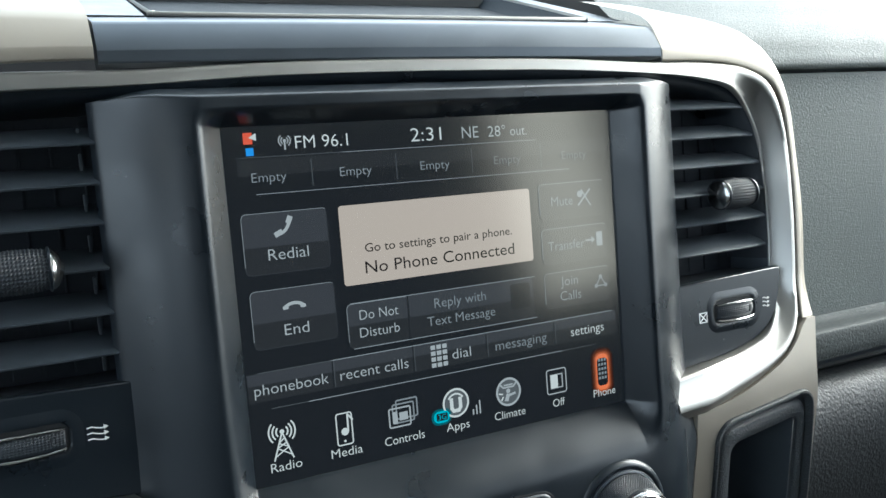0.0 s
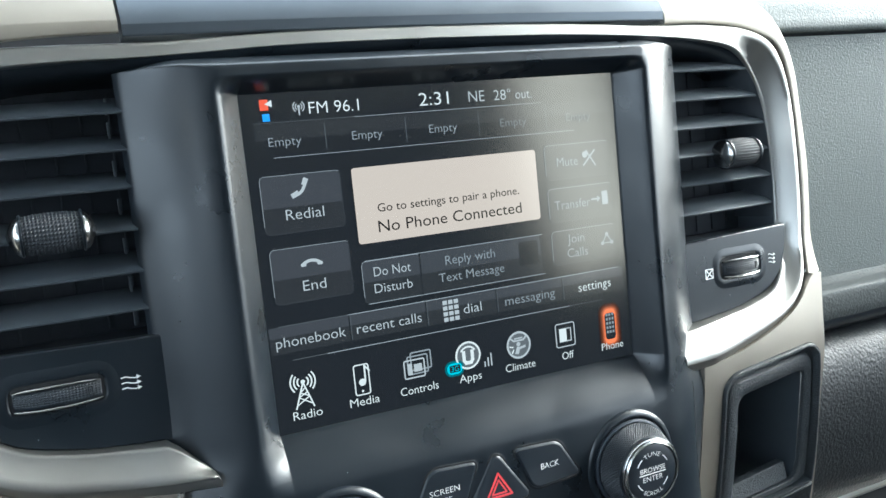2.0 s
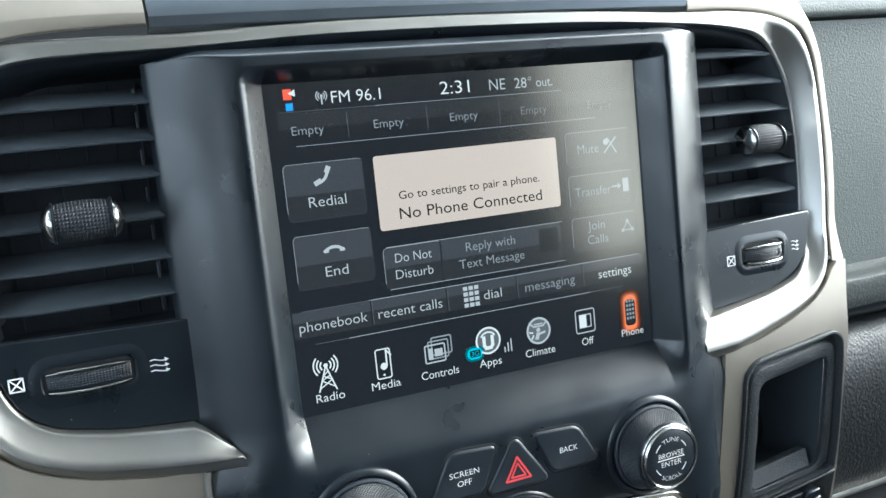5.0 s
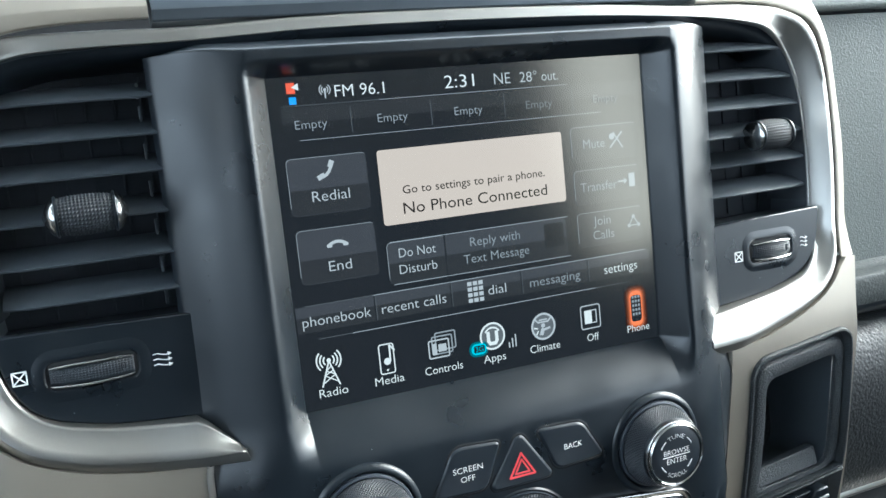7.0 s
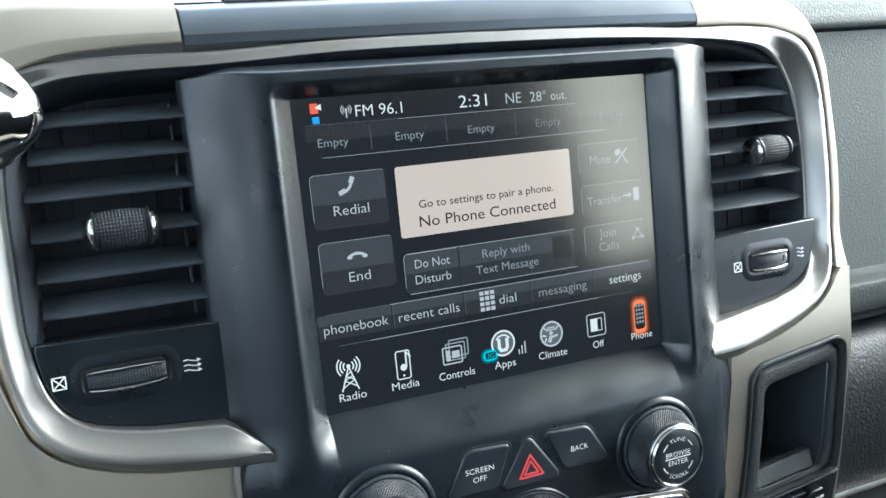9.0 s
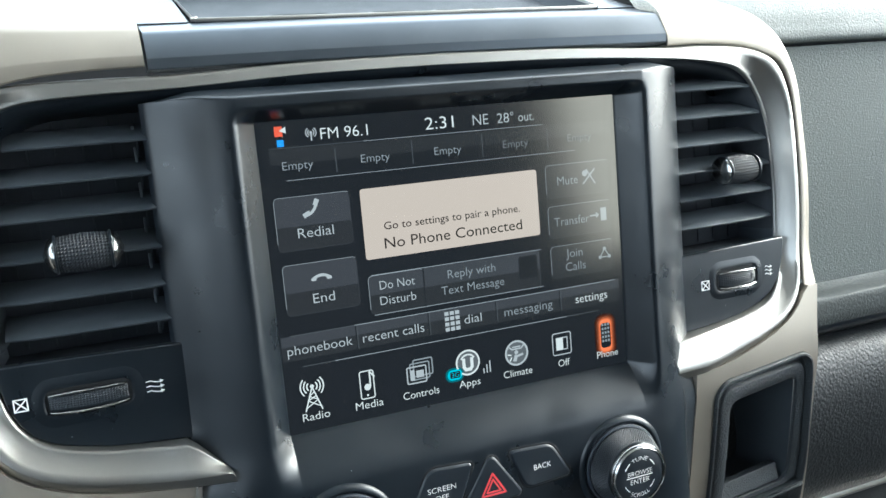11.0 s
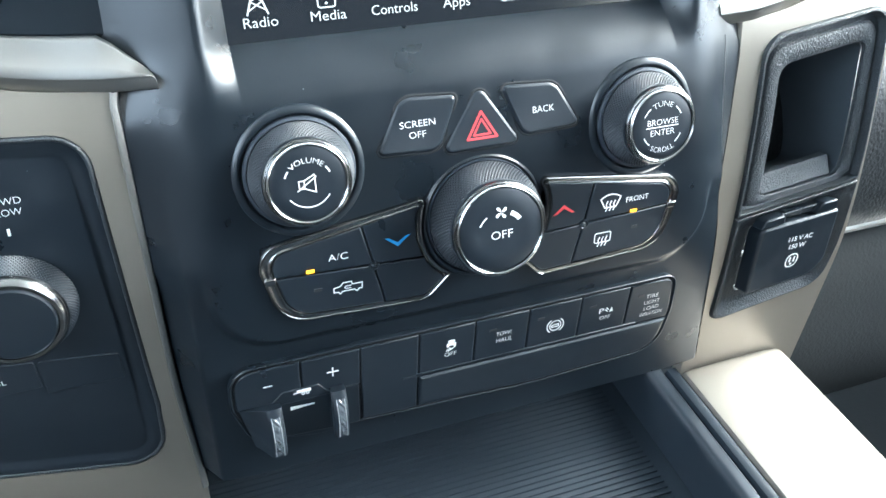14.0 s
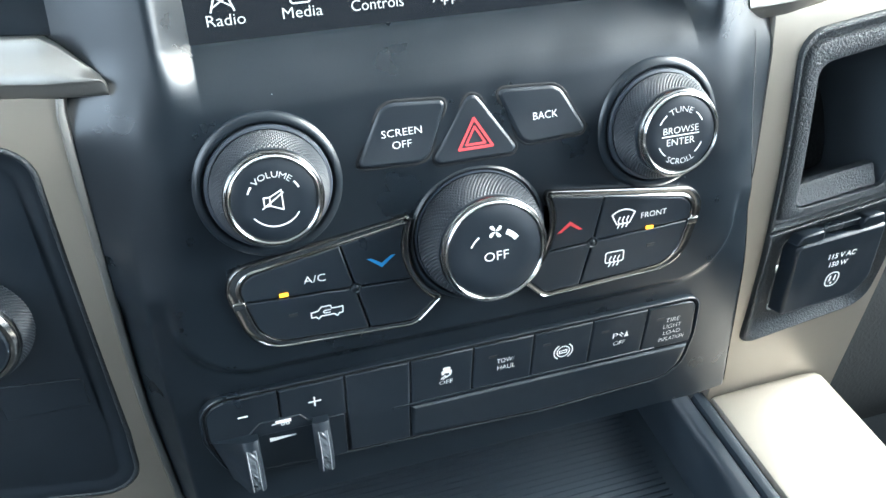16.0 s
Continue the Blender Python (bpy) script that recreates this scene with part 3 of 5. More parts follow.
# bottom row
for wd, x, w in (("Radio", -72.7, 11.8), ("Media", -49.0, 12.6), ("Controls", -24.6, 17.2), ("Apps", -0.7, 10.6), ("Climate", 24.0, 15.0), ("Off", 48.6, 6.2), ("Phone", 73.3, 12.0)):
    ui_text(wd, x, -60.6, 3.4, LCD_WHITE, w)
X = -73.2
ui("radio_icon", stroke([(X - 3.6, -56.4), (X, -46.2), (X + 3.6, -56.4)], 0.6) + stroke([(X - 3.2, -55.2), (X + 2.2, -52.0), (X - 1.5, -50.2), (X + 0.8, -48.4)], 0.45)
   + stroke([(X + 3.2, -55.2), (X - 2.2, -52.0), (X + 1.5, -50.2)], 0.45) + [circle(X, -46.0, 0.9, 10)]
   + [p for r in (2.2, 3.6, 5.0) for s in (0, 180) for p in stroke(arc(X, -46.0, r, s - 42, s + 42, 7), 0.6)], LCD_WHITE, 0.2)
X = -49.2
ui("media_icon", stroke(rounded(rect(X - 3.0, -56.2, X + 3.2, -44.0), 0.8, 2), 0.5, True) + [circle(X + 0.2, -51.2, 1.5, 12)] + stroke([(X + 1.5, -51.0), (X + 1.6, -44.6), (X + 3.6, -47.0)], 0.7) + [circle(X, -54.8, 0.5, 8)], LCD_WHITE, 0.2)
X = -24.6
for k, m in ((2, LCD_GREY), (1, LCD_GREY), (0, LCD_SOFT)):
    ui_outline("controls_icon", rounded(rect(X - 6.2 + 1.6 * k, -54.2 + 1.5 * k, X + 3.4 + 1.6 * k, -46.2 + 1.5 * k), 0.8, 2), 0.6, m, 0.22 - 0.03 * k)
ui("controls_icon", [rect(X - 4.4, -52.6, X - 2.4, -47.8), rect(X - 1.6, -51.6, X + 2.0, -48.4)], LCD_SOFT, 0.22)
X = -1.0
ui("apps_icon", [circle(X, -49.4, 5.4, 28)], LCD_DIM, 0.14)
ui("apps_icon", stroke(circle(X, -49.4, 5.6, 32), 0.8, True) + stroke([(X - 2.0, -47.6), (X - 2.0, -51.4), (X - 1.2, -52.6), (X + 1.2, -52.6), (X + 2.0, -51.4), (X + 2.0, -47.6)], 1.5) + stroke(arc(X, -49.6, 3.9, 35, 145, 8), 0.7), LCD_WHITE, 0.2)
ui("signal_badge", [rounded(rect(-12.4, -57.2, -3.4, -50.6), 3.0, 5)], LCD_CYAN_HALO, 0.18)
ui("signal_badge", [rounded(rect(-11.4, -56.3, -4.3, -51.5), 2.2, 4)], LCD_CYAN, 0.22)
ui("signal_badge", [rounded(rect(-10.2, -55.4, -5.2, -52.4), 0.4, 2)], LCD_BACK, 0.25)
ui_text("3G", -7.7, -55.0, 2.2, LCD_CYAN, 3.6, lift=0.3)
for k in range(3):
    ui("signal_bar", [rect(6.4 + 1.6 * k, -56.0, 7.0 + 1.6 * k, -53.6 + 1.6 * k)], LCD_SOFT, 0.2)
X = 24.0
ui("climate_icon", [circle(X, -49.6, 5.4, 28)], LCD_DIM, 0.14)
ui("climate_icon", stroke(circle(X, -49.6, 5.6, 32), 0.9, True), LCD_SOFT, 0.2)
ui("climate_icon", stroke([(X - 3.9, -46.2), (X - 2.4, -47.6), (X + 2.4, -47.6), (X + 3.9, -46.2)], 0.7) + stroke([(X - 2.0, -46.6), (X + 2.0, -46.6)], 0.6), LCD_SOFT, 0.2)
ui("climate_icon", [circle(X - 0.2, -49.2, 1.0, 12), [(X - 2.2, -53.2), (X - 0.4, -53.6), (X + 0.6, -50.6), (X - 1.0, -50.2)], [(X + 0.2, -51.6), (X + 3.4, -51.0), (X + 3.2, -50.0), (X + 0.4, -50.5)]], LCD_SOFT, 0.22)
ui("climate_icon", stroke([(X - 4.6, -49.8), (X - 3.0, -50.2)], 0.6) + stroke([(X - 3.6, -52.8), (X - 2.8, -51.4)], 0.6), LCD_WHITE, 0.24)
X = 48.3
ui_outline("screen_off_icon", rounded(rect(X - 5.2, -55.0, X + 5.2, -44.0), 1.2, 3), 0.5, LCD_SOFT, 0.2)
ui("screen_off_icon", [rect(X - 3.0, -52.4, X + 0.6, -46.6)], LCD_WHITE, 0.2)
ui_outline("screen_off_icon", rect(X - 3.2, -52.6, X + 3.2, -46.4), 0.5, LCD_SOFT, 0.22)
X = 72.9
for k in range(6):
    w = 3.2 + 0.55 * (5 - k)
    ui("phone_glow", [rounded(rect(X - w, -53.0 - w - 1.6, X + w, -46.6 + w + 1.6), w * 0.75, 5)], LCD_GLOW[k], 0.10 + 0.012 * k)
ui("phone_icon", [rounded(rect(X - 2.8, -55.9, X + 2.8, -43.6), 1.6, 4)], LCD_BACK, 0.22)
for i in range(3):
    for j in range(5):
        ui("phone_key", [rect(X - 2.1 + 1.6 * i, -53.0 + 2.0 * j, X - 1.1 + 1.6 * i, -51.8 + 2.0 * j)], LCD_GREY, 0.27)


# ---- satin ring round the vents and the screen ----
INNER = [(0, 83.6), (60, 83.0), (112, 80.6), (145, 77.4), (165, 72.5), (178.5, 62.5), (187, 42), (190.6, 10), (190.2, -16), (186.4, -36), (176.5, -48), (158, -54), (140, -56.6), (126, -57.8)]
OUTER = [(0, 89.0), (60, 88.4), (112, 86.2), (146, 86.0), (174, 83.4), (191.6, 74.6), (200.5, 52), (203.6, 12), (203.0, -18), (198.6, -44), (187, -58.5), (170, -67.5), (146, -75.0), (126, -78.2)]


def through_points(pts, n=8):
    out = []
    for i in range(len(pts) - 1):
        p0, p1, p2, p3 = (Vector(pts[max(0, i - 1)]), Vector(pts[i]), Vector(pts[i + 1]), Vector(pts[min(len(pts) - 1, i + 2)]))
        for k in range(n):
            t = k / n
            out.append(tuple(0.5 * ((2 * p1) + (p2 - p0) * t + (2 * p0 - 5 * p1 + 4 * p2 - p3) * t * t + (3 * p1 - p0 - 3 * p2 + p3) * t**3)))
    return out + [tuple(pts[-1])]


INNER_L = INNER[:3] + [(145, 80.0), (166, 78.6), (179, 74.0), (186.5, 63.5), (189.6, 42)] + INNER[7:]
OUTER_L = OUTER[:3] + [(146, 86.2), (176, 85.0), (194, 77.5), (202, 56)] + OUTER[7:10] + [(187, -58.8), (168, -68.0), (146, -73.2), (126, -75.4)]
OUTER_L.insert(7, (203.0, 36))


def ring_lines(inner_pts, outer_pts):
    return through_points(inner_pts) + [(121.6, -60.6), (117.2, -64.6), (113.2, -68.2), (111.2, -70.2), (110.2, -71.8), (109.8, -73.4)], through_points(outer_pts) + [(121.6, -75.6), (117.2, -75.7), (113.2, -75.8), (111.2, -75.8), (110.2, -75.9), (109.8, -75.9)]


IN_R, OUT_R = through_points(INNER) + [(118, -58.8), (108, -59.6)], through_points(OUTER) + [(118, -78.6), (108, -78.8)]
IN_L, OUT_L = ring_lines(INNER_L, OUTER_L)


def ring_y(x, z):
    """Depth of the ring's crest along its run."""
    return 0.5 + 2.0 * smooth01((abs(x) - 120) / 60) * smooth01((60 + z) / 60) - 8.0 * smooth01((-20 - z) / 50) - 4.2 * smooth01((150 - abs(x)) / 40) * smooth01((-50 - z) / 10)


ring_thing = thing("trim_ring", (0, 0, 0), "satin silver plated ring round the screen and both vents", "dashboard trim")
SECTION = [(0.0, 16.0), (0.0, 1.2), (0.025, 0.4), (0.06, 0.0), (0.12, 0.1), (0.17, 0.9), (0.32, 0.8), (0.52, 0.6), (0.70, 0.25), (0.78, 0.0), (0.97, 0.0), (1.0, 0.1), (1.03, 0.5), (1.2, 0.8), (1.5, 1.7), (1.8, 2.7), (1.95, 3.5), (2.0, 4.6), (2.0, 12.0)]
for sgn, in_line, out_line in ((1, IN_R, OUT_R), (-1, IN_L, OUT_L)):
    rows = []
    for s, h in SECTION:
        row = []
        for (ix, iz), (ox, oz) in zip(in_line, out_line):
            # the first unit of the section is the face, the second the lip rolled back along the outer edge
            run = math.hypot(ox - ix, oz - iz)
            lip = min(0.9, 4.6 / run) if iz < -30 and ix < 150 else 0.25 - 0.10 * smooth01((iz - 60) / 15)
            f = s * (1 - lip) if s <= 1 else 1 - lip + (s - 1) * lip
            x, z = ix + (ox - ix) * f, iz + (oz - iz) * f
            wide = min(1.0, run / 16)
            flare = (1.0 if sgn > 0 else 0.35) * smooth01((ix - 156) / 26) * smooth01((iz + 52) / 30) * min(1.0, run / 9)
            dip = h if h > 6 else h * (flare if 0.1 < s < 0.97 else 0.12 + 0.88 * wide if s < 1 else 0.35 + 0.65 * wide)
            lean_in = (0.3 + 7.5 * flare + 4.0 * smooth01((-30 - iz) / 15)) * (1 - min(1.0, s / 0.8) ** 1.7)
            hh = dip + lean_in * (1 if h <= 6 else 0.4) + 0.9 * f * smooth01((iz - 60) / 15)
            row.append((sgn * x, ring_y(max(x, 128) if sgn > 0 else x, (iz + oz) / 2) + hh, z))
        rows.append(row)
    g = loft(rows)
    n = len(in_line)
    g.cap([k * n + n - 1 for k in range(len(SECTION))])
    part("ring_half", g, SATIN, ring_thing, sharp=50)
    # hood between the ring's top and the screen frame, running on over the vent
    hood = [(x, z) for x, z in in_line if z > -14]
    back = lambda x: 5.0 * smooth01((x - 100) / 60) + (5.0 * smooth01((x - 156) / 26) if sgn > 0 else 0.0)
    rows = [[(sgn * (x - d * 0.8 * smooth01((x - 130) / 50)), y + back(x), z - d * smooth01((z - 20) / 50)) for x, z in hood]
            for y, d in ((1.2, -0.3), (2.2, 1.2), (4.0, 2.8), (7.0, 4.2), (13.0, 5.4), (30.0, 6.5))]
    turn_at = sum(1 for x, z in hood if z > 66)
    part("soffit", loft([r[:turn_at + 1] for r in rows]), BLACK, ring_thing)
    part("side_wall", loft([r[turn_at:] for r in rows]), DARKHOLE, ring_thing)


# ---- air vents ----
def vent(sgn):
    w = "passenger" if sgn > 0 else "driver"
    th = thing("air_vent", (sgn * 158, 10, 10), f"black dashboard air vent on the {w} side with horizontal slats", "air vent", "dashboard air vents")
    # sleeve that follows the ring's inside, and the duct's back
    side_line = IN_R if sgn > 0 else IN_L
    sleeve = [(x, z) for x, z in side_line if x > 112 and not (x < 130 and z < 0)]
    rows = [[(sgn * (x - ins * (x - 150) / 60), y, z - ins * (z - 10) / 80) for x, z in sleeve] for y, ins in (((11.0, 0.0), (12.5, 0.6), (15, 2.0), (46, 4.0)) if sgn > 0 else ((4.0, 0.0), (7.5, 0.6), (10, 2.6), (46, 5.0)))]
    part("sleeve", loft(rows), VENTMAT, th)
    part("duct_back", plate(rect(sgn * 112, -62, sgn * 196, 86), 34, 2, 0.2), DARKHOLE, th)
    part("duct_side", plate(rect(sgn * 112, -60, sgn * 113.5, 72), 14, 24, 0.2), DARKHOLE, th)
    # lower plate with the thumb wheel's opening
    low = [(120.5, -18.5), (188.6, -16.5)] + [(x - 0.6, z) for x, z in side_line if z < -18 and x > 125] + [(120.5, -59.0)]
    low = [(sgn * x, z) for x, z in low]
    part("lower_plate", plate(low, 2.6, 4, 0.8), BLACK, th)
    part("duct_sill", plate(rect(sgn * 118, -22, sgn * 190, -19.4), 7, 26, 0.2), DARKHOLE, th)
    for k, z in enumerate((64.4, 50.4, 36.6, 23.0, 9.2, -5.2) if sgn > 0 else (62.6, 49.2, 35.8, 20.6, 5.4, -8.4)):
        half_r = ((176.5, 182.5, 186.5, 188.5, 189.0, 188.5) if sgn > 0 else (176, 182, 185, 185, 185, 185))[k]
        rows = []
        for x in span(118, half_r, 4):
            u = (x - 118) / (half_r - 118)
            y0 = 5.0 + 4.0 * (u - 0.15) ** 2 + (2.5 * smooth01((u - 0.85) / 0.15))
            rows.append([(sgn * x, y0 + 0.2, z - 0.7), (sgn * x, y0 - 0.2, z), (sgn * x, y0 + 0.5, z + 0.7), (sgn * x, y0 + 3.0, z + 2.0), (sgn * x, y0 + 8, z + 4.0), (sgn * x, y0 + 17.0, z + 6.4),
                         (sgn * x, y0 + 17.2, z + 5.4), (sgn * x, y0 + 8, z + 2.2), (sgn * x, y0 + 2.0, z - 0.5)])
        gg = loft(rows, closed=True)
        gg.cap(range(9))
        gg.cap(range(len(gg.v) - 9, len(gg.v)))
        part("slat", gg, VENTMAT, th, sharp=30)
    for k in range(6):
        x = 127 + 10.5 * k
        part("vane", plate(rect(sgn * x - 0.5, -18, sgn * x + 0.5, 72), 33.2, 2, 0.3), DARKHOLE, th)
    # slider pegs by the frame
    for z in (66, 57.5, 43.5, 29.5, 15, 0.8, -12):
        part("link_peg", plate(rounded(rect(sgn * 129.4 - 0.5, z - 3.6, sgn * 129.4 + 0.5, z + 2.2), 0.3), 13, 3, 0.2), VENTMAT, th)
    # grip on the middle slat
    kx, kz, ky = (158.5, 23.2, 3.0) if sgn > 0 else (-153.0, 22.8, 2.5)
    st = Seat((kx, ky, kz), 24 if sgn > 0 else 6, 5 if sgn > 0 else 0)
    grip_rows, caps = [], []
    def barrel(u, rr, a):
        return st.p(u, rr * 0.92 * math.sin(a), 1.5 + rr * 0.95 * math.cos(a))
    for i, u in enumerate(span(-9.6, 9.6, 0.6)):
        r0 = 7.8 - 0.010 * u * u
        grip_rows.append([barrel(u, r0 + (0.34 if i % 2 and j % 2 else -0.12), 2 * math.pi * j / 64) for j in range(64)])
    gg = loft(grip_rows, closed=True)
    gg.cap(range(64))
    gg.cap(range(len(gg.v) - 64, len(gg.v)))
    grip = part("grip", gg, KNURL, th, smooth=False)
    for e in (-1, 1):
        rows = []
        for i in range(7):
            a = i / 6
            rr = 0.8 + 6.6 * (1 - a ** 2.4)
            rows.append([barrel(e * (9.6 + (3.0 if sgn > 0 else 4.6) * a), rr, 2 * math.pi * j / 32) for j in range(32)])
        gg = loft(rows, closed=True)
        gg.cap(range(len(gg.v) - 32, len(gg.v)))
        part("grip_end", gg, CHROME, grip, "bright chrome end cap")
        gg = loft([[barrel(e * u, rr, 2 * math.pi * j / 32) for j in range(32)] for u, rr in ((9.2, 7.4), (9.4, 7.9), (10.0, 7.9), (10.2, 7.2))], closed=True)
        part("grip_collar", gg, BLACK, grip)
    # thumb wheel in a dished opening
    wx, wz, ww, wh = (156.4, -34.2, 11.8, 4.4) if sgn > 0 else (-158.8, -33.4, 14.2, 4.0)
    f = lambda x, z: 2.6
    hollow = rounded(rect(wx - ww - 3.6, wz - wh - 3.4, wx + ww + 3.6, wz + wh + 3.4), 5.5, 6)
    part("wheel_surround", loft([[(x, f(x, z) - h, z) for x, z in inset(hollow, d)] for d, h in ((-3.0, -0.15), (-1.8, 0.1), (0.0, 0.42), (1.3, 0.55), (2.1, 0.35), (2.5, -0.4), (2.6, -3.0))], closed=True), BLACK, th, sharp=60)
    part("wheel_slot", plate(rounded(rect(wx - ww - 1.4, wz - wh - 1.2, wx + ww + 1.4, wz + wh + 1.2), 2.4, 4), lambda x, z: f(x, z) - 0.04, 1, 0.02), GAP, th)
    arch = lambda u: math.sqrt(max(0.0, 1 - (u / (ww * 1.06)) ** 2))
    rows = []
    for i, u in enumerate(span(-ww, ww, 0.55)):
        row = []
        for j in range(17):
            v = (j - 8) / 8
            dent = 0.26 if i % 2 and j % 2 and abs(v) < 0.8 else 0
            row.append((wx + u, f(0, wz) + 0.4 - 3.8 * arch(u) + 1.1 * v * v - dent, wz + wh * (0.72 + 0.16 * arch(u)) * v))
        rows.append(row)
    wheel = part("thumb_wheel", loft(rows), BUTTON, th, smooth=False)
    for e in (-1, 1):
        rows = []
        for u in span(-ww, ww, 1.0):
            y, z = f(0, wz) + 0.5 - 3.8 * arch(u), wz + e * wh * (0.74 + 0.22 * arch(u))
            thick = 0.3 + 0.35 * arch(u)
            rows.append([(wx + u, y + 1.1 * math.cos(q), z + thick * math.sin(q)) for q in [2 * math.pi * k / 10 for k in range(10)]])
        part("wheel_rim", loft(rows, closed=True), CHROME, wheel, "chrome rim")
    notch = rounded(rect(wx + ww * 0.74 - 0.9, wz - wh * 0.42, wx + ww * 0.74 + 0.9, wz + wh * 0.42), 0.8, 3)
    part("wheel_mark", band(notch, 0.5, lambda x, z: f(0, wz) + 0.1 - 3.8 * arch(x - wx), 1.0, 0.1), BUTTON, wheel, smooth=False)
    bx, bz = (136.4, -35.4) if sgn > 0 else (-182.6, -32.0)
    mp = on_surface(bx, bz, f)
    part("shut_mark", flat(stroke(rect(-2.3, -2.3, 2.3, 2.3), 0.5, True) + stroke([(-2.0, -2.0), (2.0, 2.0)], 0.5) + stroke([(-2.0, 2.0), (2.0, -2.0)], 0.5), mp), PRINT, th, smooth=False)
    ax, az = (178.2, -33.4) if sgn > 0 else (-134.8, -34.2)
    L = 2.1 if sgn > 0 else 3.1
    mp = on_surface(ax, az, f)
    polys = []
    for dz in (-2.0, 0, 2.0):
        polys += stroke([(-L, dz + 0.3), (-L / 2, dz + 0.55), (0, dz), (L / 2, dz - 0.3), (L - 0.6, dz)], 0.38) + [[(L - 1.0, dz - 0.8), (L + 0.5, dz), (L - 1.0, dz + 0.8)]]
    part("open_mark", flat(polys, mp), PRINT, th, smooth=False)


vent(1)
vent(-1)


# ---- knobs ----
def knob(name, label, at, lean, r_base, r_grip, r_face, height, faces):
    th = thing(name, at, label, "control knob", "centre panel knobs")
    st = Seat(at, lean)
    rim = r_grip + (1.7 if r_base - r_grip > 3 else 0.9)
    part("collar", lathe(st, [(r_base + 1.7, -3.0), (r_base + 1.5, -0.3), (r_base + 0.9, 0.9), (r_base * 0.6 + rim * 0.4 + 0.2, 1.7), (rim + 1.0, 1.6), (rim + 0.3, 0.8), (rim + 0.1, -1.0)], 84), BLACK, th)
    part("skirt", lathe(st, [(rim, -1.5), (rim - 0.05, 1.5), (rim - 0.35, 2.0), (r_grip + 0.5, 2.3), (r_grip + 0.1, 1.9), (r_grip - 0.4, 0.8)], 84), SKIRT, th, "blue-grey satin skirt")
    seg, rows = 172 if r_grip < 21 else 204, 13
    prof = [(r_grip, 2.0)] + [(r_grip - (r_grip - r_face - 2.2) * (k / rows) ** 1.6, 3.0 + (height - 6.5) * k / rows) for k in range(rows + 1)]
    part("grip", knurled(st, prof, seg, 0.42), KNURL, th, "knurled black grip", smooth=False)
    top = r_face + 2.2
    part("shoulder", lathe(st, [(top + 0.1, height - 4.2), (top + 0.1, height - 2.6), (top - 0.3, height - 2.0)], 72), BLACK, th)
    part("chrome_ring", lathe(st, [(top + 0.0, height - 2.6), (top, height - 1.7), (top - 0.3, height - 1.1), (top - 0.7, height - 0.95), (top - 1.05, height - 1.25), (top - 1.3, height - 0.6), (top - 1.7, height - 0.15), (top - 2.1, height - 0.45), (top - 2.3, height - 1.6)], 72), CHROME, th, "bright chrome ring")
    part("cap", lathe(st, [(r_face + 0.1, height - 2.0), (r_face - 0.1, height - 0.9), (r_face - 0.8, height - 0.45), (r_face * 0.6, height - 0.7), (0.0, height - 0.8)], 64), BUTTON, th)
    faces(th, st, height - 0.55)
    return th


def volume_face(th, st, h):
    lettering("VOLUME", 1.9, bend(st, 7.2, h, True), PRINT, th, width=11.0)
    part("tick", flat(stroke(arc(0, 0, 8.2, 142, 157, 4), 0.55) + stroke(arc(0, 0, 8.2, 23, 38, 4), 0.55), on_seat(st, 0, 0, h)), PRINT, th, smooth=False)
    part("arc_mark", flat(stroke(arc(0, 0, 8.2, 215, 325, 16), 0.35), on_seat(st, 0, 0, h)), PRINT, th, smooth=False)
    part("speaker_mark", flat(stroke([(-3.2, -1.5), (-1.4, -1.5), (2.3, -3.2), (2.3, 3.0), (-1.4, 1.2), (-3.2, 1.2)], 0.36, True) + stroke([(-1.4, -1.5), (-1.4, 1.2)], 0.34) + stroke([(-3.9, -2.2), (2.8, 2.2)], 0.36), on_seat(st, 0, 0, h)), PRINT, th, smooth=False)


def tune_face(th, st, h):
    lettering("TUNE", 2.0, bend(st, 7.7, h, True), PRINT, th, width=8.0)
    lettering("SCROLL", 2.0, bend(st, 10.4, h, False), PRINT, th, width=11.4)
    lettering("BROWSE", 2.3, on_seat(st, 0, 0.5, h), PRINT, th, width=13.4)
    lettering("ENTER", 2.4, on_seat(st, 0, -3.6, h), PRINT, th, width=10.6)
    part("rule", flat(stroke([(-7, -0.3), (7, -0.3)], 0.35), on_seat(st, 0, 0, h)), PRINT, th, smooth=False)
    part("tick", flat([p for a in (26, 128, 206, 310) for p in stroke(arc(0, 0, 8.9, a, a + 24, 6), 0.4)], on_seat(st, 0, 0, h)), PRINT, th, smooth=False)


def fan_face(th, st, h):
    lettering("OFF", 3.2, on_seat(st, 0.2, -3.2, h), PRINT, th, width=8.6)
    part("arc_mark", flat(stroke(arc(0, -2.0, 9.6, 126, 150, 6), 0.5) + [arc(0, -2.0, 10.2, 64, 36, 6) + arc(0, -2.0, 8.4, 36, 64, 6)], on_seat(st, 0, 0, h)), PRINT, th, smooth=False)
    blades = []
    for k in range(4):
        a = radians(90 * k + 40)
        along, across = (math.cos(a), math.sin(a)), (-math.sin(a), math.cos(a))
        shape = [(0.2, 0.0), (0.9, -0.55), (2.0, -0.75), (2.7, -0.2), (2.5, 0.45), (1.4, 0.4)]
        blades.append([(0.2 + u * along[0] + v * across[0], 7.0 + u * along[1] + v * across[1]) for u, v in shape])
    part("fan_mark", flat(blades, on_seat(st, 0, 0, h)), PRINT, th, smooth=False)


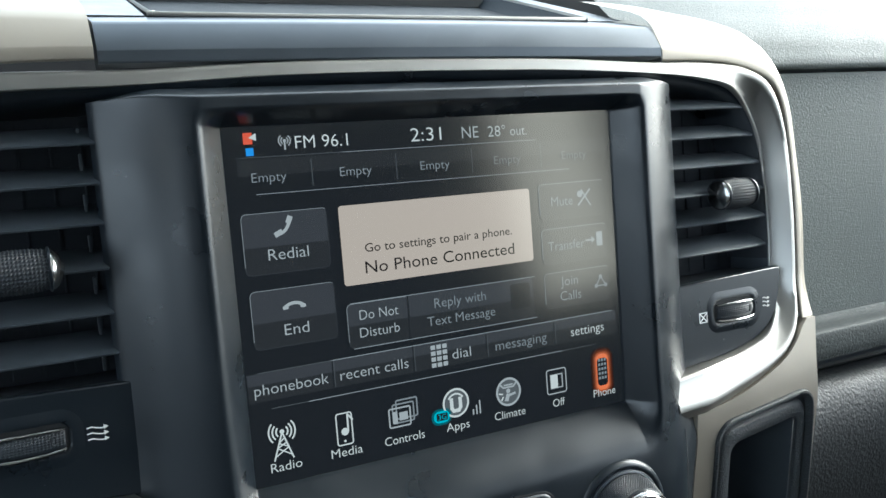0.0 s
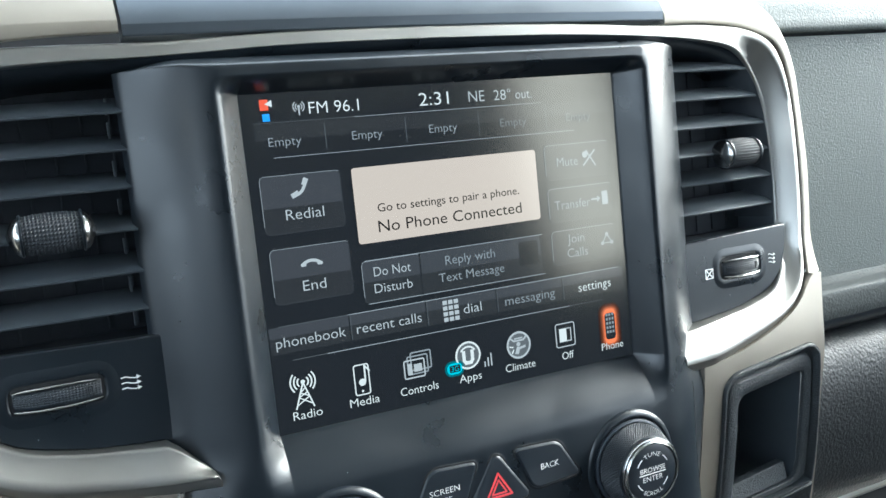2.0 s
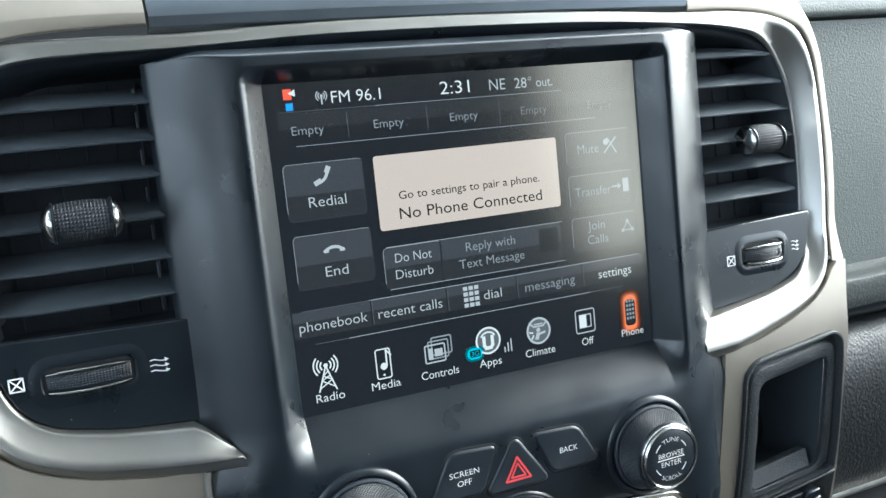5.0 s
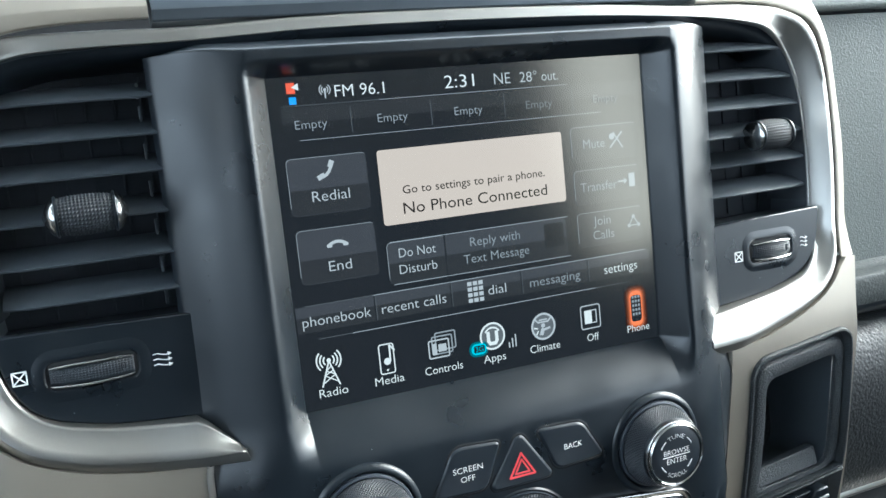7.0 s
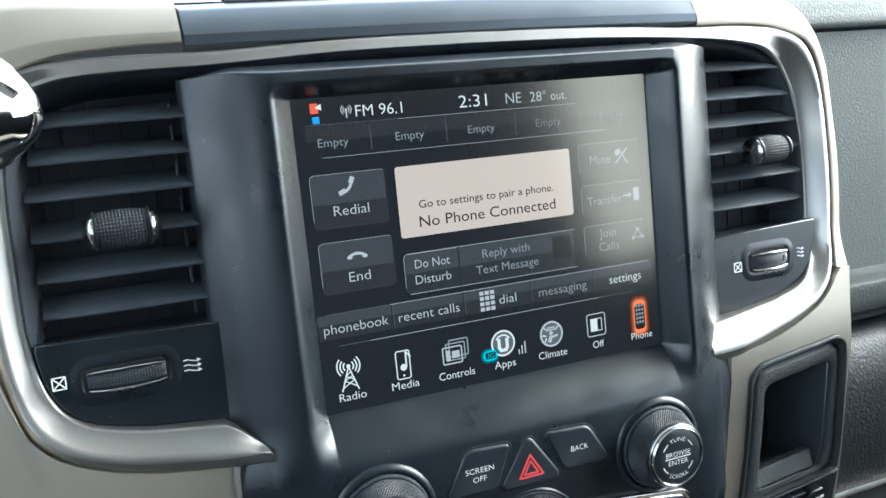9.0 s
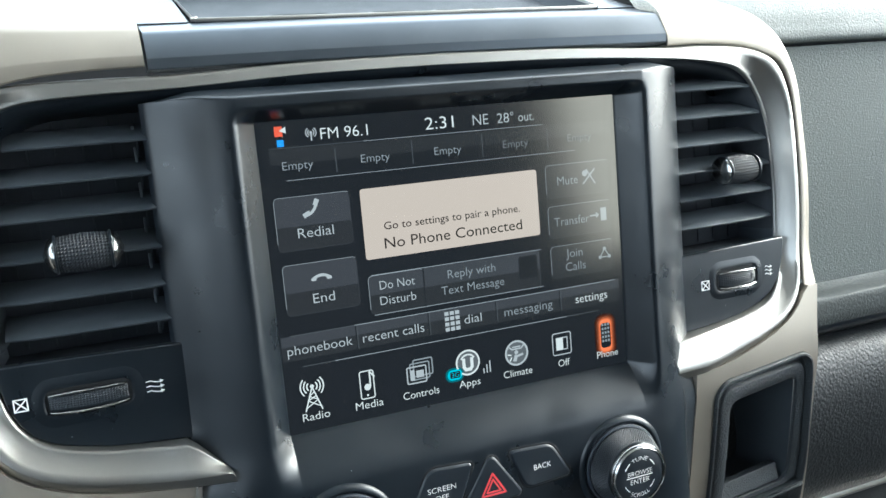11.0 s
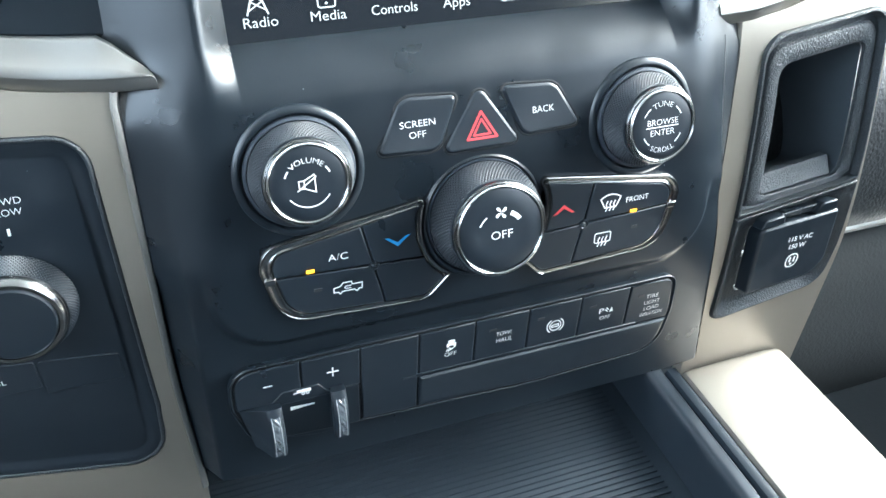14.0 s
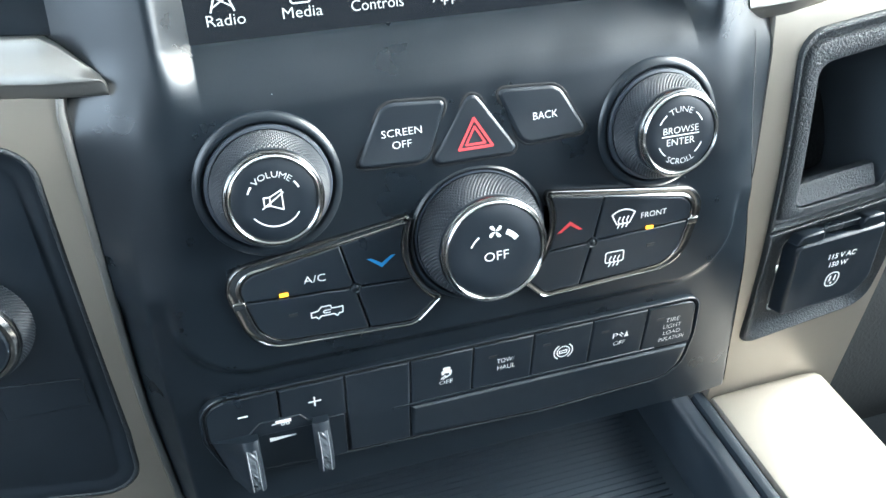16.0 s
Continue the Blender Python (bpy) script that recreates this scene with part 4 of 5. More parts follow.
knob("volume_knob", "black knurled volume knob with a chrome ring", (-68.7, -13.6, -109.4), 3.5, 22.3, 18.3, 13.1, 16.0, volume_face)
knob("tune_knob", "black knurled tuning knob with a chrome ring", (68.4, -13.6, -109.4), 3.5, 22.3, 18.3, 13.1, 16.0, tune_face)
knob("fan_knob", "large black knurled fan knob with a chrome ring", (-0.5, -10.8, -138.2), 4, 24.0, 22.0, 16.5, 19.0, fan_face)


# ---- three buttons above the fan knob ----
def push_button(name, label, poly, radii, words=(), mark=None):
    top_y = lambda x, z: -14.45 - 0.7
    cx, cz = sum(p[0] for p in poly) / len(poly), sum(p[1] for p in poly) / len(poly)
    th = thing(name, (cx, CENTRE(cz), cz), label, "push button", "buttons above the fan knob")
    key = rounded(inset(poly, -1.1), radii, 6)
    part("recess_edge", band(inset(key, -0.95), 1.15, lambda x, z: CENTRE(z) - 0.12, 2, 0.15), GAP, th)
    part("key", plate(key, top_y, 3, 1.25), BUTTON, th)
    for body, x, z, cap, w in words:
        lettering(body, cap, on_surface(x, z, top_y, 0.08), PRINT, th, width=w)
    if mark:
        part(mark[0], flat(mark[1], on_surface(0, 0, top_y, 0.08)), REDPRINT, th, smooth=False)


push_button("screen_off_button", "black four-sided screen off button", [(-39.2, -107.6), (-17.4, -108.6), (-10.0, -91.0), (-29.6, -89.6)], [2, 6, 2, 7],
            (("SCREEN", -24.6, -99.6, 2.4, 13.4), ("OFF", -25.0, -103.6, 2.4, 6.4)))
push_button("hazard_button", "black triangular hazard light button with a red triangle", [(-14.4, -110.4), (14.4, -110.4), (0, -89.2)], [2.4, 2.4, 3.2],
            mark=("warning_triangle", stroke([(-5.9, -107.3), (5.9, -107.3), (0, -97.4)], 0.85, True) + stroke([(-3.4, -106.0), (3.4, -106.0), (0, -100.2)], 0.7, True)))
push_button("back_button", "black four-sided back button", [(17.4, -108.0), (39.4, -107.0), (30.4, -91.4), (9.8, -90.2)], [6, 2, 7, 2],
            (("BACK", 25.2, -101.0, 2.5, 8.8),))


# ---- climate key clusters ----
def cluster_y(x, z):
    return CENTRE(z) - 2.2


def indicator(th, x, z, lit, y=cluster_y, w=3.0, lift=0.2):
    part("indicator", flat([rounded(rect(x - w / 2, z - 0.65, x + w / 2, z + 0.65), 0.2, 2)], on_surface(0, 0, y, lift), 0.15), AMBER if lit else UNLIT, th, "amber light" if lit else "", smooth=False)


def clip_half(poly, a, b, keep):
    """The part of a convex polygon on one side of the line a-b."""
    ax, az = a
    dx, dz = b[0] - ax, b[1] - az
    side = lambda p: ((p[0] - ax) * dz - (p[1] - az) * dx) * keep
    out = []
    for i in range(len(poly)):
        p, q = poly[i - 1], poly[i]
        sp, sq = side(p), side(q)
        if (sp > 0) != (sq > 0):
            t = sp / (sp - sq)
            out.append((p[0] + (q[0] - p[0]) * t, p[1] + (q[1] - p[1]) * t))
        if sq > 0:
            out.append(q)
    return out


def cluster(sgn, name, label):
    th = thing(name, (sgn * 50, -10, -150), label, "climate controls", "climate key clusters")
    neck = arc(-0.5, -138.4, 25.4, 158, 234, 10)
    outline = [(-90.5, -135.6), (-25.0, -126.6)] + neck + [(-15.0, -161.0), (-24.5, -170.4), (-82.0, -168.0)]
    outline = [(sgn * x, z) for x, z in outline]
    rim = rounded(outline, [10, 2.0] + [0] * len(neck) + [1.5, 8, 15], 8)
    wide_at = lambda x, z: 2.5 + 2.3 * smooth01((abs(x) - 62) / 26)
    frame_geo = loft([[(x, CENTRE(z) - 2.5 + h, z) for x, z in shrink(rim, lambda a, b: wide_at(a, b) * s)]
                      for s, h in ((0, 4.5), (0, 0.9), (0.1, 0.25), (0.22, 0.1), (0.34, 0.45), (0.66, 0.55), (0.8, 0.05), (0.9, 0.0), (1, 0.7), (1, 4.5))], closed=True)
    part("chrome_frame", frame_geo, DARKCHROME, th, "bright chrome frame")
    part("bed", plate(shrink(rim, lambda a, b: wide_at(a, b) - 1.0), lambda x, z: CENTRE(z) - 0.6, 3, 0.2), GAP, th)
    keys = shrink(rim, lambda a, b: wide_at(a, b) - 0.35)
    a, b = ((-50.4, -128), (-39.6, -176)) if sgn > 0 else ((48.4, -128), (37.0, -176))
    c, d = ((sgn * -92, -147.6), (sgn * -10, -151.2))
    for k1 in (1, -1):
        for k2 in (1, -1):
            q = clip_half(clip_half(keys, a, b, k1), c, d, k2)
            if len(q) > 2:
                part("key", plate(inset(q, 0.28), lambda x, z: cluster_y(x, z), 2.4, 0.55), BUTTON, th)
    st = Seat((-45.4 if sgn > 0 else 43.2, cluster_y(0, -150.2) + 0.3, -150.2), 10)
    part("sensor_eye", lathe(st, [(2.2, -0.4), (2.2, 0.5), (1.7, 0.6), (1.3, 0.0), (0.9, 0.5), (0.0, 0.8)], 24), BLACK, th)
    tab = [(sgn * x, z) for x, z in rect(-86.6, -150.2, -82.2, -147.4)]
    part("frame_tab", plate(rounded(tab, 0.8, 3), lambda x, z: CENTRE(z) - 2.7, 3, 0.5), DARKCHROME, th, "chrome tab")
    return th


lc = cluster(1, "climate_keys", "black climate keys with A/C and recirculation in a chrome frame")
mp0 = on_surface(0, 0, cluster_y, 0.2)
lettering("A/C", 2.7, on_surface(-58.8, -144.8, cluster_y, 0.2), PRINT, lc, width=7.4)
indicator(lc, -69.6, -147.4, True)
indicator(lc, -67.4, -155.8, False)
part("cool_arrow", flat([[(-40.8, -139.8), (-35.8, -143.8), (-30.8, -139.8), (-32.4, -139.9), (-35.8, -142.2), (-39.2, -139.9)]], mp0), BLUEPRINT, lc, smooth=False)
tx, tz = -56.0, -157.2
def car_mark(x, z, k):
    """A pickup outline with a bent arrow inside."""
    body = [(-6.4, -1.4), (-6.4, 0.8), (-3.6, 1.2), (-2.2, 2.8), (1.6, 2.8), (1.9, 1.4), (6.4, 1.4), (6.2, -1.4), (4.8, -1.4), (3.9, -2.5), (2.8, -1.4), (-2.6, -1.4), (-3.6, -2.5), (-4.6, -1.4)]
    hook = [(1.4, 0.9), (-1.0, 0.9), (-1.6, 0.3), (-1.0, -0.3), (1.2, -0.3)]
    return stroke([(x + u * k, z + v * k) for u, v in body], 0.4, True) + stroke([(x + u * k, z + v * k) for u, v in hook], 0.34)


part("recirculation_mark", flat(car_mark(tx, tz, 0.86), mp0), PRINT, lc, smooth=False)
rc = cluster(-1, "climate_keys", "black climate keys with front and rear defrost in a chrome frame")
lettering("FRONT", 2.2, on_surface(67.4, -143.8, cluster_y, 0.2), PRINT, rc, width=10.4)
indicator(rc, 66.2, -148.2, True)
indicator(rc, 67.4, -155.8, False)
part("warm_arrow", flat([[(28.8, -143.8), (33.8, -139.8), (38.8, -143.8), (37.2, -143.7), (33.8, -141.4), (30.4, -143.7)]], mp0), REDPRINT, rc, smooth=False)


def heat_waves(cx, cz, n=3, h=5.0):
    out = []
    for k in range(n):
        x = cx + (k - (n - 1) / 2) * 1.7
        out += stroke([(x - 0.4, cz - h / 2), (x + 0.2, cz - h / 5), (x - 0.3, cz + h / 6), (x + 0.4, cz + h / 2)], 0.45)
    return out


wx, wz = 55.0, -142.6
part("front_defrost_mark", flat(stroke([(wx - 4.6, wz + 2.0)] + arc(wx, wz - 3.6, 7.2, 128, 52, 8) + [(wx + 4.6, wz + 2.0), (wx + 2.6, wz - 2.0), (wx - 2.6, wz - 2.0)], 0.5, True) + heat_waves(wx, wz - 1.4, 3, 4.2), mp0), PRINT, rc, smooth=False)
wx, wz = 52.6, -158.4
part("rear_defrost_mark", flat(stroke(rounded(rect(wx - 3.7, wz - 1.8, wx + 3.7, wz + 2.6), 0.7, 2), 0.42, True) + heat_waves(wx, wz - 1.4, 3, 4.2), mp0), PRINT, rc, smooth=False)


# ---- switch row and trailer brake control ----
def bank_y(x, z):
    return CENTRE(-190) + (CENTRE(-215) - CENTRE(-190)) * (-190 - z) / 25 - 0.9


bank = thing("switch_bank", (0, 4, -205), "row of black rocker switches with white legends under the climate keys", "switch row")
bank_outline = rounded([(-104.0, -187.0), (95.4, -187.0), (97.0, -206.0), (94.5, -229.6), (30.0, -232.2), (-52.0, -228.8), (-98.0, -226.0), (-104.6, -206)], [9, 6, 6, 14, 30, 3, 10, 14], 5)
part("recess", plate(bank_outline, lambda x, z: CENTRE(z) - 0.12, 6, 0.1), GAP, bank)
part("bezel", band(inset(bank_outline, -1.1), 1.1, lambda x, z: CENTRE(z) - 0.8, 6, 0.55), BLACK, bank)
inner = inset(bank_outline, 0.9)
cuts = [-76.9, -52.3, -27.2, -2.0, 23.0, 48.2, 72.6]
edges = [-110] + cuts + [110]
for i in range(len(edges) - 1):
    q = clip_half(clip_half(inner, (edges[i] + 0.25, -300), (edges[i] + 0.25, 0), 1), (edges[i + 1] - 0.25, -300), (edges[i + 1] - 0.25, 0), -1)
    if i >= 3:
        q = clip_half(q, (-200, -210.3), (200, -210.3), -1)
    elif i < 2:
        q = clip_half(q, (-200, -207.0), (200, -207.0), -1)
    q = [p for k, p in enumerate(q) if (Vector(p) - Vector(q[k - 1])).length > 0.05]
    if len(q) > 2:
        part("switch", plate(q, bank_y, 2.6, 0.7), BUTTON, bank)
lower = clip_half(clip_half(inner, (-27.0, -300), (-27.0, 0), 1), (-200, -211.2), (200, -211.2), 1)
lower = [p for k, p in enumerate(lower) if (Vector(p) - Vector(lower[k - 1])).length > 0.05]
part("blank_strip", plate(lower, lambda x, z: bank_y(x, z) - 0.3, 3.2, 1.5), BUTTON, bank)
groove = rounded(rect(-34.6, -211.4, 79.5, -209.6), 0.8, 3)
part("groove_bead", plate(groove, lambda x, z: bank_y(x, z) - 0.1, 1, 0.4), BLACK, bank)
f = lambda x, z: bank_y(x, z)
for x in (6.0, 28.8, 54.2, 79.0):
    indicator(bank, x, -194.6, False, f, 3.2, 0.2)
lettering("OFF", 2.1, on_surface(-13.0, -203.2, f, 0.2), PRINT, bank, width=5.4)
part("stability_mark", flat([rounded(rect(-14.3, -196.2, -11.3, -194.6), 0.5, 2), rounded(rect(-14.9, -197.6, -10.7, -196.3), 0.3, 2), rect(-14.8, -198.3, -13.8, -197.6), rect(-11.8, -198.3, -10.8, -197.6)] + stroke([(-15.0, -200.2), (-13.4, -198.8), (-12.9, -199.8), (-11.2, -198.6)], 0.4) + stroke([(-14.2, -200.5), (-12.6, -199.3)], 0.4), on_surface(0, 0, f, 0.2)), PRINT, bank, smooth=False)
lettering("TOW/", 2.2, on_surface(11.4, -198.6, f, 0.2), PRINT, bank, width=7.2)
lettering("HAUL", 2.2, on_surface(11.8, -202.2, f, 0.2), PRINT, bank, width=7.4)
bx, bz = 36.4, -200.2
part("exhaust_brake_mark", flat(stroke(circle(bx, bz, 2.7, 20), 0.4, True) + stroke(arc(bx, bz, 4.0, 125, 235, 8), 0.45) + stroke(arc(bx, bz, 4.0, -55, 55, 8), 0.45) + stroke([(bx - 1.7, bz - 0.7), (bx + 1.5, bz - 0.7), (bx + 1.5, bz + 0.7), (bx - 1.7, bz + 0.3)], 0.4, True), on_surface(0, 0, f, 0.06)), PRINT, bank, smooth=False)
lettering("P", 2.8, on_surface(58.9, -199.4, f, 0.2), PRINT, bank, width=2.2)
part("park_sensor_mark", flat([[(63.2, -199.4), (65.0, -199.4), (64.1, -196.8)]] + stroke([(62.2, -199.0), (60.9, -197.6)], 0.4) + stroke([(62.6, -198.0), (61.4, -196.8)], 0.4), on_surface(0, 0, f, 0.2)), PRINT, bank, smooth=False)
lettering("OFF", 2.1, on_surface(61.4, -203.2, f, 0.2), PRINT, bank, width=5.4)
for k, (wd, w) in enumerate((("TIRE", 6.4), ("LIGHT", 8.2), ("LOAD", 7.8), ("INFLATION", 11.8))):
    lettering(wd, 2.1, on_surface(84.9 + 0.4 * k, -196.9 - 3.4 * k, f, 0.2), PRINT, bank, width=w, shear=0.2 if k == 3 else 0.0)
part("minus_mark", flat([rect(-92.0, -197.2, -88.4, -196.6)], on_surface(0, 0, f, 0.2)), PRINT, bank, smooth=False)
part("plus_mark", flat([rect(-66.4, -197.2, -61.6, -196.6), rect(-64.3, -199.3, -63.7, -194.6)], on_surface(0, 0, f, 0.2)), PRINT, bank, smooth=False)

brake = thing("trailer_brake_control", (-77, 4, -216), "black trailer brake squeeze control with two clear-edged paddles", "brake control")
part("backing", plate(rounded([(-101.5, -207.4), (-90, -207.4), (-85.4, -202.0), (-70.4, -202.0), (-66.0, -206.6), (-53.2, -207.2), (-53.0, -229.0), (-70, -231), (-97.0, -226.5)], [1, 2, 2, 2, 2, 1, 1, 4, 8], 3), lambda x, z: bank_y(x, z) + 0.6, 2, 0.4), BUTTON, brake)
part("legend_tab", plate(rounded([(-92.0, -208.6), (-58.0, -208.6), (-66.4, -206.4), (-70.0, -201.6), (-85.0, -201.6), (-89.4, -206.4)], [0.4, 0.4, 2, 1.5, 1.5, 2], 4), lambda x, z: bank_y(x, z) - 0.25, 2, 0.5), BUTTON, brake)
part("trailer_mark", flat([rect(-79.2, -204.0, -73.4, -202.4), rect(-80.6, -204.2, -79.2, -203.7)] + stroke(circle(-76.6, -204.6, 0.6, 10), 0.35, True) + stroke(circle(-74.8, -204.6, 0.6, 10), 0.35, True), on_surface(0, 0, lambda x, z: bank_y(x, z) - 0.25, 0.2)), PRINT, brake, smooth=False)
part("gain_wedge", flat([[(-82.2, -213.2), (-82.2, -211.2), (-72.2, -211.8), (-72.2, -212.3)]], on_surface(0, 0, lambda x, z: bank_y(x, z) + 0.6, 0.2)), PRINT, brake, smooth=False)


def paddle(x, w, left_top, left_bot, z_top, z_bot, reach):
    """A squeeze paddle: a sloping cheek on its outer side, a rounded nose and a clear insert along the nose."""
    def nose(z):
        u = (z_top - z) / (z_top - z_bot)
        return reach * (0.30 + 0.70 * math.sin(min(1.0, 0.15 + u * 1.0) * math.pi * 0.60))
    rows = []
    for z in span(z_top, z_bot, 2):
        u = (z_top - z) / (z_top - z_bot)
        y, out = bank_y(x, z) + 1.0, nose(z)
        lx = left_top + (left_bot - left_top) * u
        rows.append([(lx, y, z), (lx + 1.0, y - 1.4, z), (x - w, y - out * 0.86, z), (x - w * 0.6, y - out * 0.98, z), (x - w * 0.2, y - out, z), (x + w * 0.5, y - out, z), (x + w * 0.85, y - out * 0.93, z), (x + w, y - out * 0.75, z), (x + w, y, z)])
    gg = loft(rows)
    gg.cap(range(9))
    gg.cap(range(len(gg.v) - 9, len(gg.v)))
    pd = part("paddle", gg, BUTTON, brake, sharp=30)
    front = lambda z: bank_y(x, z) + 1.0 - nose(z)
    zz = span(z_top - 3.0, z_bot + 1.0, 1.3)
    facet = lambda k, q: 0.8 * math.sin(k * k * 1.3 + q * 1.7) * math.sin(k * 0.9 + q * q)
    rows = [[(x - 1.9, front(z) + 0.6, z), (x - 1.4, front(z) - 0.3, z), (x - 0.5 + 0.5 * facet(k, 2), front(z) - 0.5 - 0.5 * facet(k, 0), z), (x + 0.5 + 0.5 * facet(k, 3), front(z) - 0.5 - 0.5 * facet(k, 1), z), (x + 1.4, front(z) - 0.3, z), (x + 1.9, front(z) + 0.6, z)] for k, z in enumerate(zz)]
    guide = part("light_guide", loft(rows), LENS, pd, "clear acrylic insert", smooth=False)
    for e in (-1, 1):
        rows = [[(x + e * 1.6 + 0.2 * math.cos(q), front(z) - 0.25 + 0.35 * math.sin(q), z) for q in [math.pi * j / 3 for j in range(6)]] for z in zz]
        part("guide_edge", loft(rows, closed=True), CLEAR, guide, "bright clear edge")


paddle(-89.6, 3.4, -103.0, -98.0, -206.6, -229.6, 13.0)
paddle(-63.0, 3.2, -66.4, -66.2, -205.2, -228.0, 12.0)


# ---- satin champagne trim outside the ring ----
def dense(poly, step):
    out = []
    for i in range(len(poly)):
        p, q = Vector(poly[i - 1]), Vector(poly[i])
        k = max(1, round((q - p).length / step))
        out += [tuple(p + (q - p) * j / k) for j in range(k)]
    return out


FOOT = [sorted((x, z) for x, z in line if z < 10 and x > 112) for line in (OUT_R, OUT_L)]


def ring_foot(a, driver):
    """The ring's lower outer edge, a hair below it."""
    foot = FOOT[driver]
    if a >= foot[-1][0]:
        return 40.0 if driver else -42.0
    return float(np.interp(a, [p[0] for p in foot], [p[1] for p in foot])) + 0.4


def side_panel(sgn):
    """Panel below the ring, from the centre panel's edge out to its flank, with a hole for its insert."""
    w = "passenger" if sgn > 0 else "driver"
    th = thing("side_trim", (sgn * 165, 20, -150), f"champagne silver trim panel below the {w} side vent", "dashboard trim", "champagne trim panels")
    z0, z1 = -64.0, -285.0
    rows = []
    edge_in = lambda z: panel_edge(z, sgn)
    edge_out = lambda z: (203.2 + 5.0 * smooth01((z + 66) / 24) + 10.6 * smooth01((-90 - z) / 125)) if sgn > 0 else 330.0
    hole = HOLE_R if sgn > 0 else HOLE_L
    # quads from the hole out to the panel's edge, along rays from the hole's middle
    hole = dense(hole, 3.0)
    n = len(hole)
    cx, cz = sum(p[0] for p in hole) / n, sum(p[1] for p in hole) / n

    def outside(px, pz):
        a = abs(px)
        return a < edge_in(pz) or a > edge_out(pz) or pz < z1 or pz > ring_foot(a, sgn < 0) or (sgn > 0 and pz > -44.2)
    outline = []
    for x, z in hole:
        d = Vector((x - cx, z - cz))
        lo, hi = 1.0, 1.0
        while not outside(cx + d.x * hi, cz + d.y * hi) and hi < 6:
            hi += 0.02
        lo = hi - 0.02
        for k in range(12):
            mid = (lo + hi) / 2
            lo, hi = (lo, mid) if outside(cx + d.x * mid, cz + d.y * mid) else (mid, hi)
        outline.append((cx + d.x * lo, cz + d.y * lo))
    # the outline's own corners
    g = Geo()
    m = 6
    rows = []
    for k in range(m + 1):
        t = k / m
        rows.append([(hx + (ox - hx) * t, FLANK((hz + (oz - hz) * t)), hz + (oz - hz) * t) for (hx, hz), (ox, oz) in zip(hole, outline)])
    back = [(x, FLANK(z) + 7, z) for x, z in outline]
    front_in = [(x, FLANK(z) + 6, z) for x, z in hole]
    loft([front_in] + rows + [back], g, closed=True)
    part("panel", g, SILVER, th, sharp=40)
    if sgn < 0:
        strip = [(-122.8, -75.6)] + [(-edge_in(z) + 0.2, z) for z in span(-80, -262, 8)]
        gg = loft([[(x + dx, FLANK(z) + dy, z) for x, z in strip] for dx, dy in ((-2.4, 0.4), (-2.1, -0.6), (-1.7, -0.9), (-0.1, -0.5), (0.3, -0.1), (0.5, 0.7), (0.55, 3.0))])
        part("edge_bead", gg, SATIN, th, "bright silver edge")
    else:
        strip = [(122.2, -77.4)] + [(edge_in(z) - 0.2, z) for z in span(-80, -262, 8)]
        gg = loft([[(x + 0.6, FLANK(z) - 0.2, z) for x, z in strip], [(x - 0.5, FLANK(z) - 0.2, z) for x, z in strip], [(x - 1.4, FLANK(z) + 1.2, z) for x, z in strip], [(x - 1.4, FLANK(z) + 8, z) for x, z in strip]])
        part("edge_bead", gg, SILVER, th)
    return th


HOLE_R = rounded([(140.4, -236.2), (207.6, -225.4), (209.6, -200.0), (206.4, -150.0), (198.6, -77.6), (133.2, -85.6)], [7, 13, 60, 90, 9, 11], 7)
HOLE_L = rounded([(-209.5, -223.0), (-133.2, -239.6), (-131.6, -205.0), (-135.2, -87.5), (-212.0, -81.0)], [18, 16, 60, 13, 14], 7)
side_panel(1)
side_panel(-1)

# outer border of the passenger side: top, round the corner and down beside the ring
UP = [(119.6, 108.0), (140, 107.5), (165, 105.5), (186, 100.5), (200, 90.0), (208, 71), (212.5, 40), (215.6, 10), (214.6, -18), (209.0, -44)]
LO = [(119.6, 86.4), (143, 86.6), (164, 85.0), (180, 81.0), (192.4, 74.2), (199.2, 58.5), (202.6, 30), (203.8, 8), (203.2, -18), (199.0, -44)]
UPS, LOS = through_points(UP, 6), through_points(LO, 6)
border = thing("upper_trim", (200, 10, 40), "champagne silver trim sweeping over and beside the passenger vent", "dashboard trim", "champagne trim panels")
rows = []
for s, dy in ((0.0, 8.0), (0.0, 1.6), (0.03, 0.8), (0.06, 0.6), (0.23, 0.6), (0.26, 0.8), (0.74, 6.2), (0.84, 8.6), (0.95, 14.0), (1.0, 22.0), (1.06, 60.0)):
    row = []
    for (lx, lz), (ux, uz) in zip(LOS, UPS):
        top_w = smooth01((uz - 60) / 40)
        x, z = lx + (ux - lx) * s, lz + (uz - lz) * s
        yy = ring_y(lx, lz) + 1.2 + dy * (0.6 + 0.4 * top_w) * (1 - 0.85 * smooth01((-16 - lz) / 34) * (1 if s < 0.97 else 0))
        rise = 0.30 * max(0.0, dy - 6) * top_w
        row.append((x + (1 - top_w) * 0.05 * max(0, dy - 10), yy if lz > -50 else min(yy, FLANK(z) + dy), z + rise))
    rows.append(row)
part("trim_skin", loft(rows), SILVER, border, sharp=30)

